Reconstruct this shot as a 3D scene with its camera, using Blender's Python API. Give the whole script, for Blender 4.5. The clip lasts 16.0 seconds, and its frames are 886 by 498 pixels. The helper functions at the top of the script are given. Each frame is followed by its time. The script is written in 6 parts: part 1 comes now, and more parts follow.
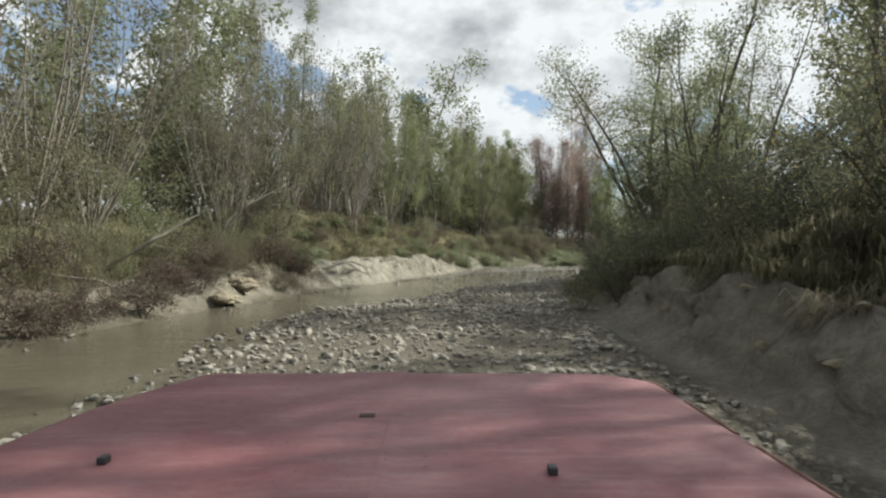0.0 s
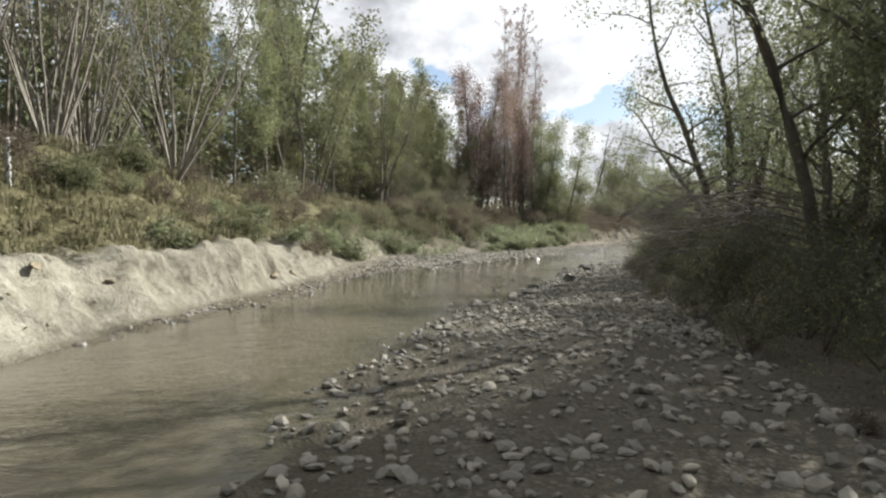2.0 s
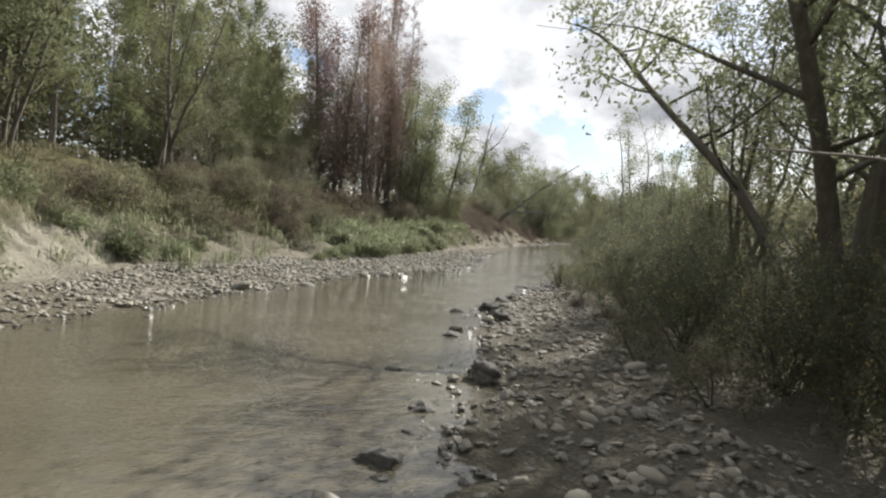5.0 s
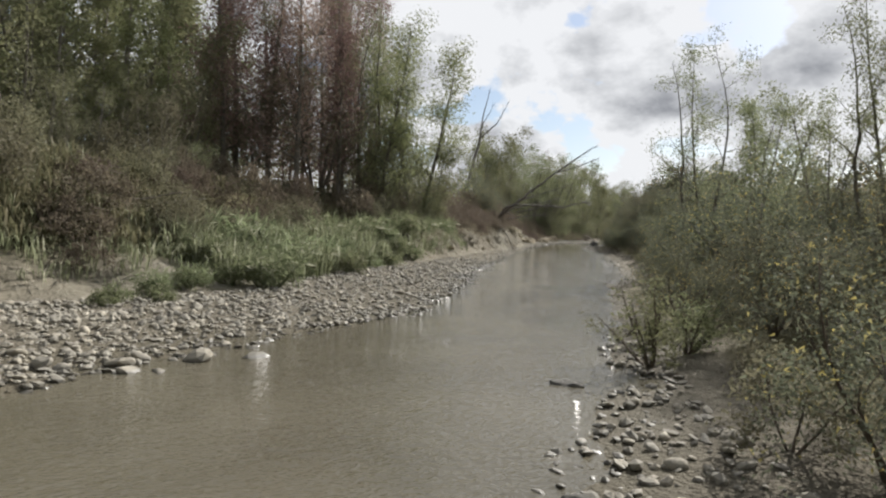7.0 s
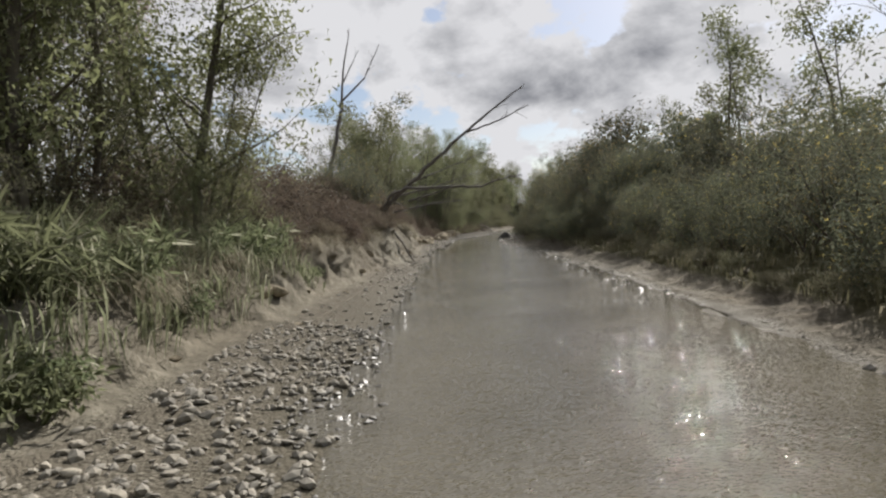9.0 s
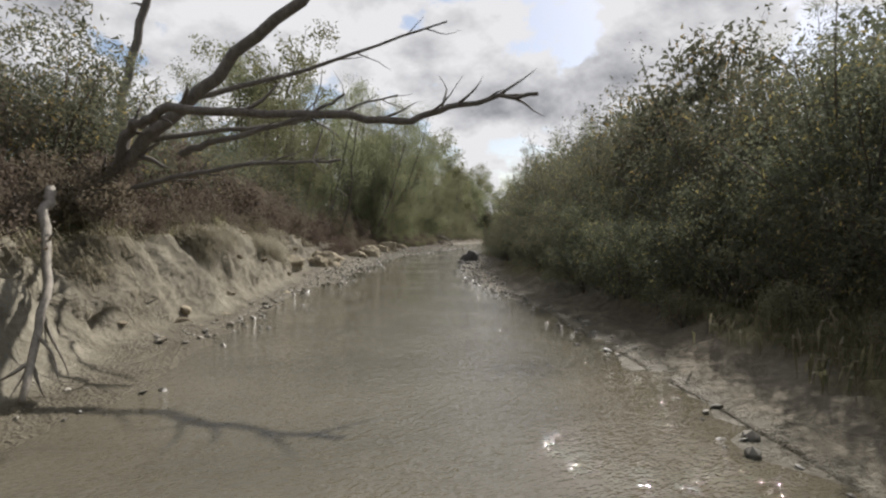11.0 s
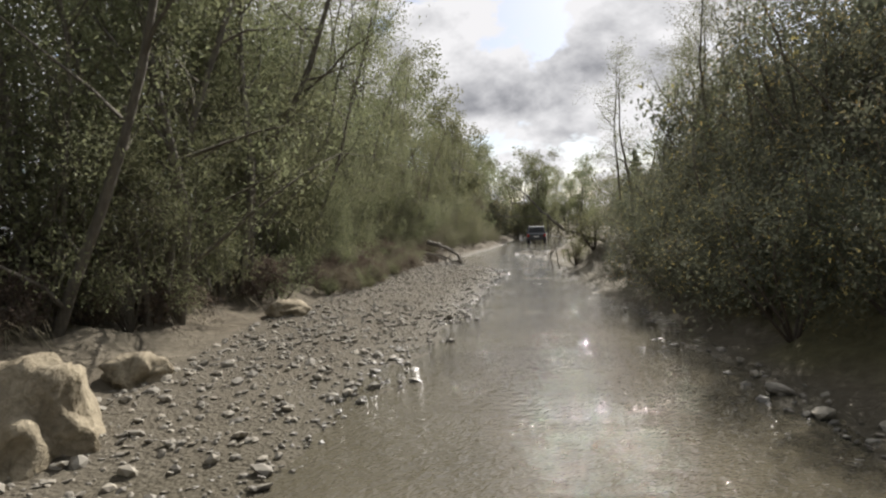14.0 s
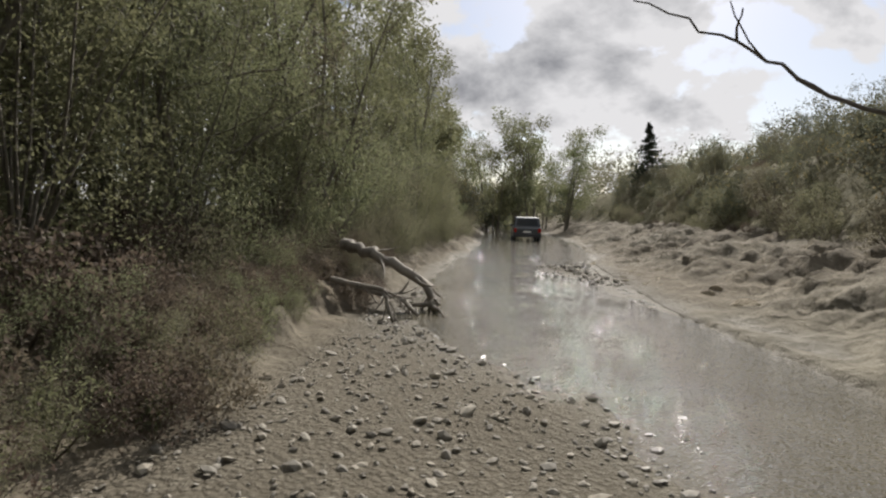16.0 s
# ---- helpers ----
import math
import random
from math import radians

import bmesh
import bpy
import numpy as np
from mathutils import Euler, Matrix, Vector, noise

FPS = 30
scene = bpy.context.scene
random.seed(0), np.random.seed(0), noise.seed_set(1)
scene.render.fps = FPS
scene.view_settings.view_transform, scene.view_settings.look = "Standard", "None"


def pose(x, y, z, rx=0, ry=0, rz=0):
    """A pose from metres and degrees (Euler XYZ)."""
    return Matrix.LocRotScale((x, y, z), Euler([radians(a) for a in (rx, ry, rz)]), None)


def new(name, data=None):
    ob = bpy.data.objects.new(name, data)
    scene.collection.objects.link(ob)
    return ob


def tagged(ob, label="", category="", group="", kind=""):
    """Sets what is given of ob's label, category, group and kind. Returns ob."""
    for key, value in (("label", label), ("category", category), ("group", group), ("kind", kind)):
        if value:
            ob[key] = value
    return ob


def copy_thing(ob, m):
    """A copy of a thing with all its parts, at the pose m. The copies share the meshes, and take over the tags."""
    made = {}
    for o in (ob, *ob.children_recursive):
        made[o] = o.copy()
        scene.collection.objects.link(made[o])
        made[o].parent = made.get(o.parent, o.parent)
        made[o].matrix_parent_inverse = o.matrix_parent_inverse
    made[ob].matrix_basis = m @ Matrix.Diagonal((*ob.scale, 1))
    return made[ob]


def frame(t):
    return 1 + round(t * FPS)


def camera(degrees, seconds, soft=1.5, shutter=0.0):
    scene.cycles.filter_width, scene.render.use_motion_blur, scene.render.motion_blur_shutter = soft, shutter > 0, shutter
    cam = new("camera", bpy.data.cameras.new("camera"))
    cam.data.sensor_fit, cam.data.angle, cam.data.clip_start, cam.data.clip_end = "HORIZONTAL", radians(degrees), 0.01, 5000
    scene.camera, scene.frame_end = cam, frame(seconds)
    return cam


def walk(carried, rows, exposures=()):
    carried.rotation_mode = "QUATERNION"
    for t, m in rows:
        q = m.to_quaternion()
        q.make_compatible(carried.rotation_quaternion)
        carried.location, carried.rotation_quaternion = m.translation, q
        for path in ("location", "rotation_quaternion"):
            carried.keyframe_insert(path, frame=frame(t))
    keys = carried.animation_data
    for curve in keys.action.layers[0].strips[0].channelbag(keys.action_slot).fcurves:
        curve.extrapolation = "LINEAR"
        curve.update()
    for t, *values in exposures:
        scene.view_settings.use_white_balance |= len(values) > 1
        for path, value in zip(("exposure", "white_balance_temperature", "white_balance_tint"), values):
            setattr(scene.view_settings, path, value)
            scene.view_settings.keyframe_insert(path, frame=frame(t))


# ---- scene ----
cam = camera(72.22, 16.0, 2.3)
PATH = [
    (0.00, pose(-0.000, 0.000, 1.582, 89.76, -1.30, 0.00)),
    (0.50, pose(0.216, 5.797, 1.540, 89.05, -0.87, -1.43)),
    (1.00, pose(0.413, 11.056, 1.521, 87.96, -0.86, -3.63)),
    (1.50, pose(0.783, 15.113, 1.508, 87.64, -1.59, -5.78)),
    (2.00, pose(1.227, 18.060, 1.545, 87.62, -1.15, -8.99)),
    (2.50, pose(1.756, 20.548, 1.572, 87.67, -0.61, -11.07)),
    (3.00, pose(2.124, 21.924, 1.692, 87.82, -2.13, -13.34)),
    (3.50, pose(2.272, 22.991, 1.650, 88.28, -1.57, -14.85)),
    (4.00, pose(2.696, 24.189, 1.630, 87.94, -2.55, -18.42)),
    (4.50, pose(3.696, 26.572, 1.572, 87.78, -2.54, -20.63)),
    (4.70, pose(4.106, 27.596, 1.577, 87.71, -3.96, -20.32)),
    (6.80, pose(9.020, 37.120, 1.626, 86.97, -4.77, -26.24)),
    (7.00, pose(9.500, 38.519, 1.600, 87.49, -3.48, -21.33)),
    (7.50, pose(10.405, 41.913, 1.479, 86.70, 1.61, -14.45)),
    (8.00, pose(11.742, 45.639, 1.525, 88.70, 1.96, -18.71)),
    (8.50, pose(13.874, 49.327, 1.606, 87.95, 0.99, -28.87)),
    (9.00, pose(16.607, 53.318, 1.641, 87.38, 2.11, -32.69)),
    (9.20, pose(17.698, 54.876, 1.631, 87.23, 3.28, -33.26)),
    (11.30, pose(30.647, 71.297, 1.619, 88.09, -2.65, -35.69)),
    (11.50, pose(31.969, 73.153, 1.612, 87.61, -3.33, -34.57)),
    (12.00, pose(35.243, 77.858, 1.606, 87.08, -2.11, -31.46)),
    (12.50, pose(38.125, 82.365, 1.567, 86.50, -1.46, -31.45)),
    (13.00, pose(41.203, 87.167, 1.556, 87.10, -1.55, -33.35)),
    (13.50, pose(44.503, 91.767, 1.549, 87.74, -0.11, -32.59)),
    (14.00, pose(48.442, 96.728, 1.551, 88.13, 2.03, -37.61)),
    (14.50, pose(52.151, 101.355, 1.518, 87.70, 5.37, -37.74)),
    (15.00, pose(55.046, 105.400, 1.496, 87.59, 3.20, -34.90)),
    (15.50, pose(57.418, 108.539, 1.516, 87.21, -0.76, -37.20)),
    (16.00, pose(59.552, 111.069, 1.481, 86.79, -1.79, -42.44)),
]
walk(cam, PATH, [(0.0, 0.87, 6190.0, 6.0), (0.8, 1.12, 6190.0, 6.0), (1.5, 1.4, 6190.0, 10.5), (2.0, 1.12, 6190.0, 9.5), (2.5, 1.02, 6240.0, 10.5), (3.6, 1.02, 6240.0, 10.5), (4.0, 1.15, 6240.0, 10.5), (4.5, 1.08, 6240.0, 10.5), (4.7, 1.05, 6240.0, 10.5), (6.8, 0.8, 6240.0, 10.5), (8.0, 0.72, 6290.0, 12.5), (9.0, 0.53, 6290.0, 12.5), (11.3, 0.69, 6340.0, 12.5), (14.0, 0.82, 6390.0, 12.5), (15.0, 0.56, 6390.0, 12.5), (15.5, 0.8, 6390.0, 12.5), (16.0, 0.6, 6390.0, 12.5)])

# ---- world, sun, exposure ----
SUN_AZ, SUN_EL = 61.0, 37.0
world = bpy.data.worlds.new("sky")
scene.world = world
world.use_nodes = True
wn = world.node_tree
wn.nodes.clear()


def wnode(kind, **inputs):
    n = wn.nodes.new(kind)
    for k, v in inputs.items():
        n.inputs[k.replace("_", " ")].default_value = v
    return n


sky = wnode("ShaderNodeTexSky")
sky.sky_type, sky.sun_disc = "NISHITA", False
sky.sun_elevation, sky.sun_rotation = radians(SUN_EL), radians(SUN_AZ)
sky_gain = wn.nodes.new("ShaderNodeVectorMath")
sky_gain.operation = "SCALE"
sky_gain.inputs["Scale"].default_value = 0.066
wn.links.new(sky.outputs[0], sky_gain.inputs[0])
coord = wnode("ShaderNodeTexCoord")
sep = wnode("ShaderNodeSeparateXYZ")
wn.links.new(coord.outputs["Generated"], sep.inputs[0])
lift = wn.nodes.new("ShaderNodeMath")
lift.operation = "MAXIMUM"
lift.inputs[1].default_value = 0.0
wn.links.new(sep.outputs["Z"], lift.inputs[0])
lift2 = wn.nodes.new("ShaderNodeMath")
lift2.inputs[1].default_value = 0.6
wn.links.new(lift.outputs[0], lift2.inputs[0])
flat = wn.nodes.new("ShaderNodeVectorMath")
flat.operation = "DIVIDE"
comb = wnode("ShaderNodeCombineXYZ")
for k in ("X", "Y", "Z"):
    wn.links.new(lift2.outputs[0], comb.inputs[k])
wn.links.new(coord.outputs["Generated"], flat.inputs[0])
wn.links.new(comb.outputs[0], flat.inputs[1])
cl1 = wnode("ShaderNodeTexNoise", Scale=3.8, Detail=13.0, Roughness=0.57, Distortion=0.1)
wn.links.new(flat.outputs[0], cl1.inputs["Vector"])
ramp1 = wnode("ShaderNodeValToRGB")
ramp1.color_ramp.elements[0].position, ramp1.color_ramp.elements[1].position = 0.445, 0.485
wn.links.new(cl1.outputs["Fac"], ramp1.inputs[0])
# the side of each cloud that lies away from the sun, and its base, turn grey
cl2 = wnode("ShaderNodeTexNoise", Scale=3.8, Detail=11.0, Roughness=0.57, Distortion=0.1)
cl2map = wnode("ShaderNodeMapping", Location=(0.035, 0.02, 0.05))
wn.links.new(flat.outputs[0], cl2map.inputs["Vector"])
wn.links.new(cl2map.outputs[0], cl2.inputs["Vector"])
ramp2 = wnode("ShaderNodeValToRGB")
e = ramp2.color_ramp.elements
e[0].position, e[0].color = 0.485, (0.52, 0.517, 0.51, 1)
e[1].position, e[1].color = 0.70, (0.15, 0.155, 0.165, 1)
wn.links.new(cl2.outputs["Fac"], ramp2.inputs[0])
# thin high haze pales the blue between the clouds
veil = wn.nodes.new("ShaderNodeMixRGB")
veil.inputs[0].default_value, veil.inputs[2].default_value = 0.2, (0.34, 0.36, 0.38, 1)
wn.links.new(sky_gain.outputs[0], veil.inputs[1])
mix = wn.nodes.new("ShaderNodeMixRGB")
wn.links.new(ramp1.outputs[0], mix.inputs[0])
wn.links.new(veil.outputs[0], mix.inputs[1])
wn.links.new(ramp2.outputs[0], mix.inputs[2])
bg = wnode("ShaderNodeBackground", Strength=1.0)
wn.links.new(mix.outputs[0], bg.inputs[0])
wout = wnode("ShaderNodeOutputWorld")
wn.links.new(bg.outputs[0], wout.inputs[0])

sun_data = bpy.data.lights.new("sun", "SUN")
sun_data.energy, sun_data.angle, sun_data.color = 5.0, radians(0.6), (1.0, 0.95, 0.86)
sun = new("sun", sun_data)
to_sun = Vector((math.sin(radians(SUN_AZ)) * math.cos(radians(SUN_EL)), math.cos(radians(SUN_AZ)) * math.cos(radians(SUN_EL)), math.sin(radians(SUN_EL))))
sun.matrix_world = Matrix.Translation((60, 60, 60)) @ to_sun.to_track_quat("Z", "Y").to_matrix().to_4x4()


# ---- materials ----
def material(name):
    m = bpy.data.materials.new(name)
    m.use_nodes = True
    m.node_tree.nodes.clear()
    return m, m.node_tree


class Nodes:
    """Short hand for building a node tree."""

    def __init__(self, name):
        self.m, self.t = material(name)

    def add(self, kind, **inputs):
        n = self.t.nodes.new(kind)
        for k, v in inputs.items():
            k = k.replace("_", " ")
            if hasattr(v, "is_linked"):
                self.t.links.new(v, n.inputs[k])
            else:
                n.inputs[k].default_value = v
        return n

    def noise(self, scale, detail=4.0, rough=0.55, vec=None, dist=0.0):
        n = self.add("ShaderNodeTexNoise", Scale=scale, Detail=detail, Roughness=rough, Distortion=dist)
        v = vec if vec is not None else self.coords()
        self.t.links.new(v, n.inputs["Vector"])
        return n.outputs["Fac"]

    def coords(self):
        n = self.t.nodes.new("ShaderNodeTexCoord")
        return n.outputs["Object"]

    def place(self):
        return self.t.nodes.new("ShaderNodeNewGeometry").outputs["Position"]

    def ramp(self, fac, stops):
        n = self.t.nodes.new("ShaderNodeValToRGB")
        el = n.color_ramp.elements
        while len(el) < len(stops):
            el.new(0.5)
        for a, (p, c) in zip(el, stops):
            a.position, a.color = p, (*c, 1)
        self.t.links.new(fac, n.inputs[0])
        return n.outputs[0]

    def mix(self, fac, a, b, kind="MIX"):
        n = self.t.nodes.new("ShaderNodeMixRGB")
        n.blend_type = kind
        for i, v in enumerate((fac, a, b)):
            if hasattr(v, "is_linked"):
                self.t.links.new(v, n.inputs[i])
            else:
                n.inputs[i].default_value = v if i == 0 else (*v, 1)
        return n.outputs[0]

    def maths(self, op, a, b=0.0):
        n = self.t.nodes.new("ShaderNodeMath")
        n.operation = op
        n.use_clamp = op in ("ADD", "SUBTRACT", "MULTIPLY")
        for i, v in enumerate((a, b)):
            if hasattr(v, "is_linked"):
                self.t.links.new(v, n.inputs[i])
            else:
                n.inputs[i].default_value = v
        return n.outputs[0]

    def attr(self, name):
        n = self.t.nodes.new("ShaderNodeAttribute")
        n.attribute_name = name
        return n.outputs["Fac"]

    def bump(self, height, strength=0.5, distance=0.05):
        n = self.add("ShaderNodeBump", Strength=strength, Distance=distance)
        self.t.links.new(height, n.inputs["Height"])
        return n.outputs[0]

    def surface(self, color, rough=0.8, normal=None, metal=0.0, spec=0.5, coat=0.0):
        n = self.add("ShaderNodeBsdfPrincipled")
        for k, v in (("Base Color", color), ("Roughness", rough), ("Metallic", metal), ("Specular IOR Level", spec), ("Coat Weight", coat)):
            if hasattr(v, "is_linked"):
                self.t.links.new(v, n.inputs[k])
            else:
                n.inputs[k].default_value = (*v, 1) if isinstance(v, tuple) else v
        if normal is not None:
            self.t.links.new(normal, n.inputs["Normal"])
        return n.outputs[0]

    def done(self, shader):
        o = self.t.nodes.new("ShaderNodeOutputMaterial")
        self.t.links.new(shader, o.inputs["Surface"])
        return self.m


def leaf_material(name, dark, light, odd=None, through_light=0.42):
    """Leaves: a range of one hue, with some light passing through each leaf."""
    n = Nodes(name)
    isl = n.t.nodes.new("ShaderNodeNewGeometry").outputs["Random Per Island"]
    obj = n.t.nodes.new("ShaderNodeObjectInfo").outputs["Random"]
    col = n.ramp(isl, [(0.0, dark), (0.75, light), (1.0, light)] if odd is None else [(0.0, dark), (0.85, light), (0.97, odd)])
    big = n.noise(0.55, 2.0, vec=n.place())
    col = n.mix(n.maths("MULTIPLY", big, 0.4), col, tuple(0.65 * c for c in dark))
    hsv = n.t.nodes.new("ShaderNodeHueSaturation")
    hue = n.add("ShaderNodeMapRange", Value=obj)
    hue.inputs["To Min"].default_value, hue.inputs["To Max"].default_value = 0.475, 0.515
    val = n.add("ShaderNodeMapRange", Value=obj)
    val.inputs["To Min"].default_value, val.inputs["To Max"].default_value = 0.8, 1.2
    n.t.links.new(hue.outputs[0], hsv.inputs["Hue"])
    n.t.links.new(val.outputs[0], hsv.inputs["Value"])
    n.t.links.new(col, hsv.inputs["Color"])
    # leaf colour is greyed here to stand in for a veil of haze
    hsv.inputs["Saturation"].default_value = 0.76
    a = n.surface(hsv.outputs[0], 0.7, spec=0.12)
    b = n.add("ShaderNodeBsdfTranslucent", Color=hsv.outputs[0])
    m = n.add("ShaderNodeMixShader", Fac=through_light)
    n.t.links.new(a, m.inputs[1])
    n.t.links.new(b.outputs[0], m.inputs[2])
    return n.done(m.outputs[0])


def bark_material(name, a, b, scale=6.0):
    n = Nodes(name)
    f = n.noise(scale, 6.0, 0.65)
    stretch = n.add("ShaderNodeMapping", Scale=(9.0, 9.0, 1.2))
    n.t.links.new(n.coords(), stretch.inputs["Vector"])
    g = n.noise(3.0, 4.0, vec=stretch.outputs[0])
    col = n.mix(g, n.ramp(f, [(0.3, a), (0.7, b)]), tuple(0.5 * c for c in a))
    return n.done(n.surface(col, 0.9, n.bump(g, 0.6, 0.02)))


def stone_material():
    n = Nodes("river_stone")
    obj = n.t.nodes.new("ShaderNodeObjectInfo").outputs["Random"]
    isl = n.t.nodes.new("ShaderNodeNewGeometry").outputs["Random Per Island"]
    f = n.noise(14.0, 5.0)
    r = n.maths("FRACT", n.maths("ADD", n.maths("MULTIPLY", obj, 0.5), n.maths("MULTIPLY", isl, 0.5)))
    col = n.ramp(r, [(0.0, (0.14, 0.13, 0.11)), (0.35, (0.25, 0.23, 0.19)), (0.7, (0.39, 0.35, 0.275)), (1.0, (0.52, 0.475, 0.385))])
    col = n.mix(n.maths("MULTIPLY", f, 0.6), col, (0.13, 0.12, 0.09))
    z = n.t.nodes.new("ShaderNodeSeparateXYZ")
    n.t.links.new(n.place(), z.inputs[0])
    wet = n.add("ShaderNodeMapRange", Value=z.outputs["Z"])
    wet.inputs["From Min"].default_value, wet.inputs["From Max"].default_value = 0.0, 0.05
    wet.inputs["To Min"].default_value, wet.inputs["To Max"].default_value = 1.0, 0.0
    col = n.mix(wet.outputs[0], col, (0.055, 0.05, 0.038))
    rough = n.maths("SUBTRACT", 0.85, n.maths("MULTIPLY", wet.outputs[0], 0.5))
    return n.done(n.surface(col, rough, n.bump(f, 0.5, 0.02)))


def ground_material():
    """Gravel bed, grey clay and mud, grassy soil: each where the land has it."""
    n = Nodes("river_valley_ground")
    p = n.place()
    fine, mid, big = n.noise(9.0, 8.0, 0.65, p), n.noise(2.2, 6.0, 0.6, p), n.noise(0.35, 4.0, 0.55, p)
    vor = n.add("ShaderNodeTexVoronoi", Scale=24.0)
    n.t.links.new(p, vor.inputs["Vector"])
    shade = n.t.nodes.new("ShaderNodeSeparateXYZ")
    n.t.links.new(vor.outputs["Color"], shade.inputs[0])
    peb = n.ramp(shade.outputs["X"], [(0.0, (0.11, 0.10, 0.08)), (0.5, (0.22, 0.20, 0.16)), (1.0, (0.36, 0.33, 0.27))])
    peb = n.mix(n.ramp(vor.outputs["Distance"], [(0.3, (0, 0, 0)), (0.75, (1, 1, 1))]), peb, (0.07, 0.062, 0.045))
    gravel = n.mix(n.ramp(mid, [(0.4, (0.25, 0.25, 0.25)), (0.6, (0.95, 0.95, 0.95))]), peb, (0.14, 0.124, 0.095))
    # gravel colour darkened where pale is low, standing in for tree shade
    gravel = n.mix(n.maths("MULTIPLY", n.maths("SUBTRACT", 1.0, n.attr("pale")), 0.65), gravel, (0.085, 0.074, 0.055))
    clay = n.ramp(n.mix(0.5, fine, mid), [(0.34, (0.15, 0.138, 0.11)), (0.5, (0.235, 0.226, 0.183)), (0.66, (0.345, 0.333, 0.278))])
    crack = n.noise(1.6, 7.0, 0.7, p, 1.2)
    clay = n.mix(n.ramp(crack, [(0.47, (0, 0, 0)), (0.5, (0.55, 0.55, 0.55)), (0.53, (0, 0, 0))]), clay, (0.10, 0.09, 0.065))
    clay = n.mix(n.maths("MULTIPLY", big, 0.45), clay, (0.21, 0.19, 0.14))
    mud = n.ramp(n.mix(0.5, fine, mid), [(0.3, (0.07, 0.061, 0.045)), (0.5, (0.12, 0.102, 0.075)), (0.7, (0.20, 0.172, 0.128))])
    clay = n.mix(n.attr("pale"), mud, clay)
    soil = n.ramp(n.mix(0.5, fine, mid), [(0.32, (0.05, 0.045, 0.028)), (0.5, (0.11, 0.098, 0.055)), (0.68, (0.20, 0.175, 0.10))])
    soil = n.mix(n.maths("MULTIPLY", big, 0.7), soil, (0.095, 0.09, 0.045))
    col = n.mix(n.attr("clay"), gravel, clay)
    col = n.mix(n.attr("grass"), col, soil)
    wet = n.attr("wet")
    col = n.mix(n.maths("MULTIPLY", wet, 0.75), col, (0.075, 0.065, 0.042))
    rough = n.maths("SUBTRACT", 0.95, n.maths("MULTIPLY", wet, 0.3))
    h = n.mix(n.attr("clay"), n.mix(0.7, n.maths("SUBTRACT", 1.0, vor.outputs["Distance"]), fine), n.mix(0.5, mid, crack))
    bump = n.add("ShaderNodeBump", Strength=0.95)
    n.t.links.new(h, bump.inputs["Height"])
    depth = n.add("ShaderNodeMapRange", Value=n.attr("clay"))
    depth.inputs["To Min"].default_value, depth.inputs["To Max"].default_value = 0.07, 0.22
    n.t.links.new(depth.outputs[0], bump.inputs["Distance"])
    return n.done(n.surface(col, rough, bump.outputs[0], spec=0.1))


def water_material():
    n = Nodes("silty_water")
    p = n.place()
    big = n.noise(0.5, 3.0, 0.5, p)
    col = n.ramp(big, [(0.3, (0.073, 0.065, 0.045)), (0.7, (0.112, 0.10, 0.072))])
    st = n.add("ShaderNodeMapping", Rotation=(0, 0, radians(-32)), Scale=(1.0, 1.7, 1.0))
    n.t.links.new(p, st.inputs["Vector"])
    chop = n.attr("chop")
    # long swells, wavelets and fine ripples, in metres
    swell = n.maths("MULTIPLY", n.noise(2.6, 3.0, 0.5, st.outputs[0], 0.6), 0.014)
    wavelet = n.maths("MULTIPLY", n.maths("MULTIPLY", n.noise(9.0, 1.0, 0.5, st.outputs[0], 0.5), 0.017), chop)
    ripple = n.maths("MULTIPLY", n.maths("MULTIPLY", n.noise(27.0, 0.0, 0.5, st.outputs[0], 0.4), 0.0095), chop)
    w = n.maths("ADD", swell, n.maths("ADD", wavelet, ripple))
    return n.done(n.surface(col, 0.015, n.bump(w, 1.0, 1.0), spec=0.5))


M_GROUND, M_WATER, M_STONE = ground_material(), water_material(), stone_material()
# leaf colours are lifted and blued a little, with haze worked into them
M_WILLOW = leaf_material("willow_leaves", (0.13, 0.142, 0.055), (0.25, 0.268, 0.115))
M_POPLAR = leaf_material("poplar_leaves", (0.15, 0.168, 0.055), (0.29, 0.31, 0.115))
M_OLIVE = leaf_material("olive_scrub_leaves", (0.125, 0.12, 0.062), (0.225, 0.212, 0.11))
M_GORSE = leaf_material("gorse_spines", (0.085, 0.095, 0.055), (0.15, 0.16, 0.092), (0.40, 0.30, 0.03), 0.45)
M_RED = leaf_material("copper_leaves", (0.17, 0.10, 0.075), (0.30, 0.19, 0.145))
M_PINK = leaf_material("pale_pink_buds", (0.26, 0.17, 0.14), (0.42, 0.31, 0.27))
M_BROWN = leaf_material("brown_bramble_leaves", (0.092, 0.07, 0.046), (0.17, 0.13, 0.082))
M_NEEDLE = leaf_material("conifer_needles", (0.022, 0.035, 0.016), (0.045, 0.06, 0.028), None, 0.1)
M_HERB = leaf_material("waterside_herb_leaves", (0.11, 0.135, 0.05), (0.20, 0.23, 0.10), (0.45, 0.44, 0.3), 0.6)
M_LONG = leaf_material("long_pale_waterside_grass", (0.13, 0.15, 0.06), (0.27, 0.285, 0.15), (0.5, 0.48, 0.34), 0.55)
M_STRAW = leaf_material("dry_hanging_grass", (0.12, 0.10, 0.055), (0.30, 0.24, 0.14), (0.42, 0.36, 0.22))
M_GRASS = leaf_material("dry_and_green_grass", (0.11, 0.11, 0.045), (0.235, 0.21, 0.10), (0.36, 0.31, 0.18))
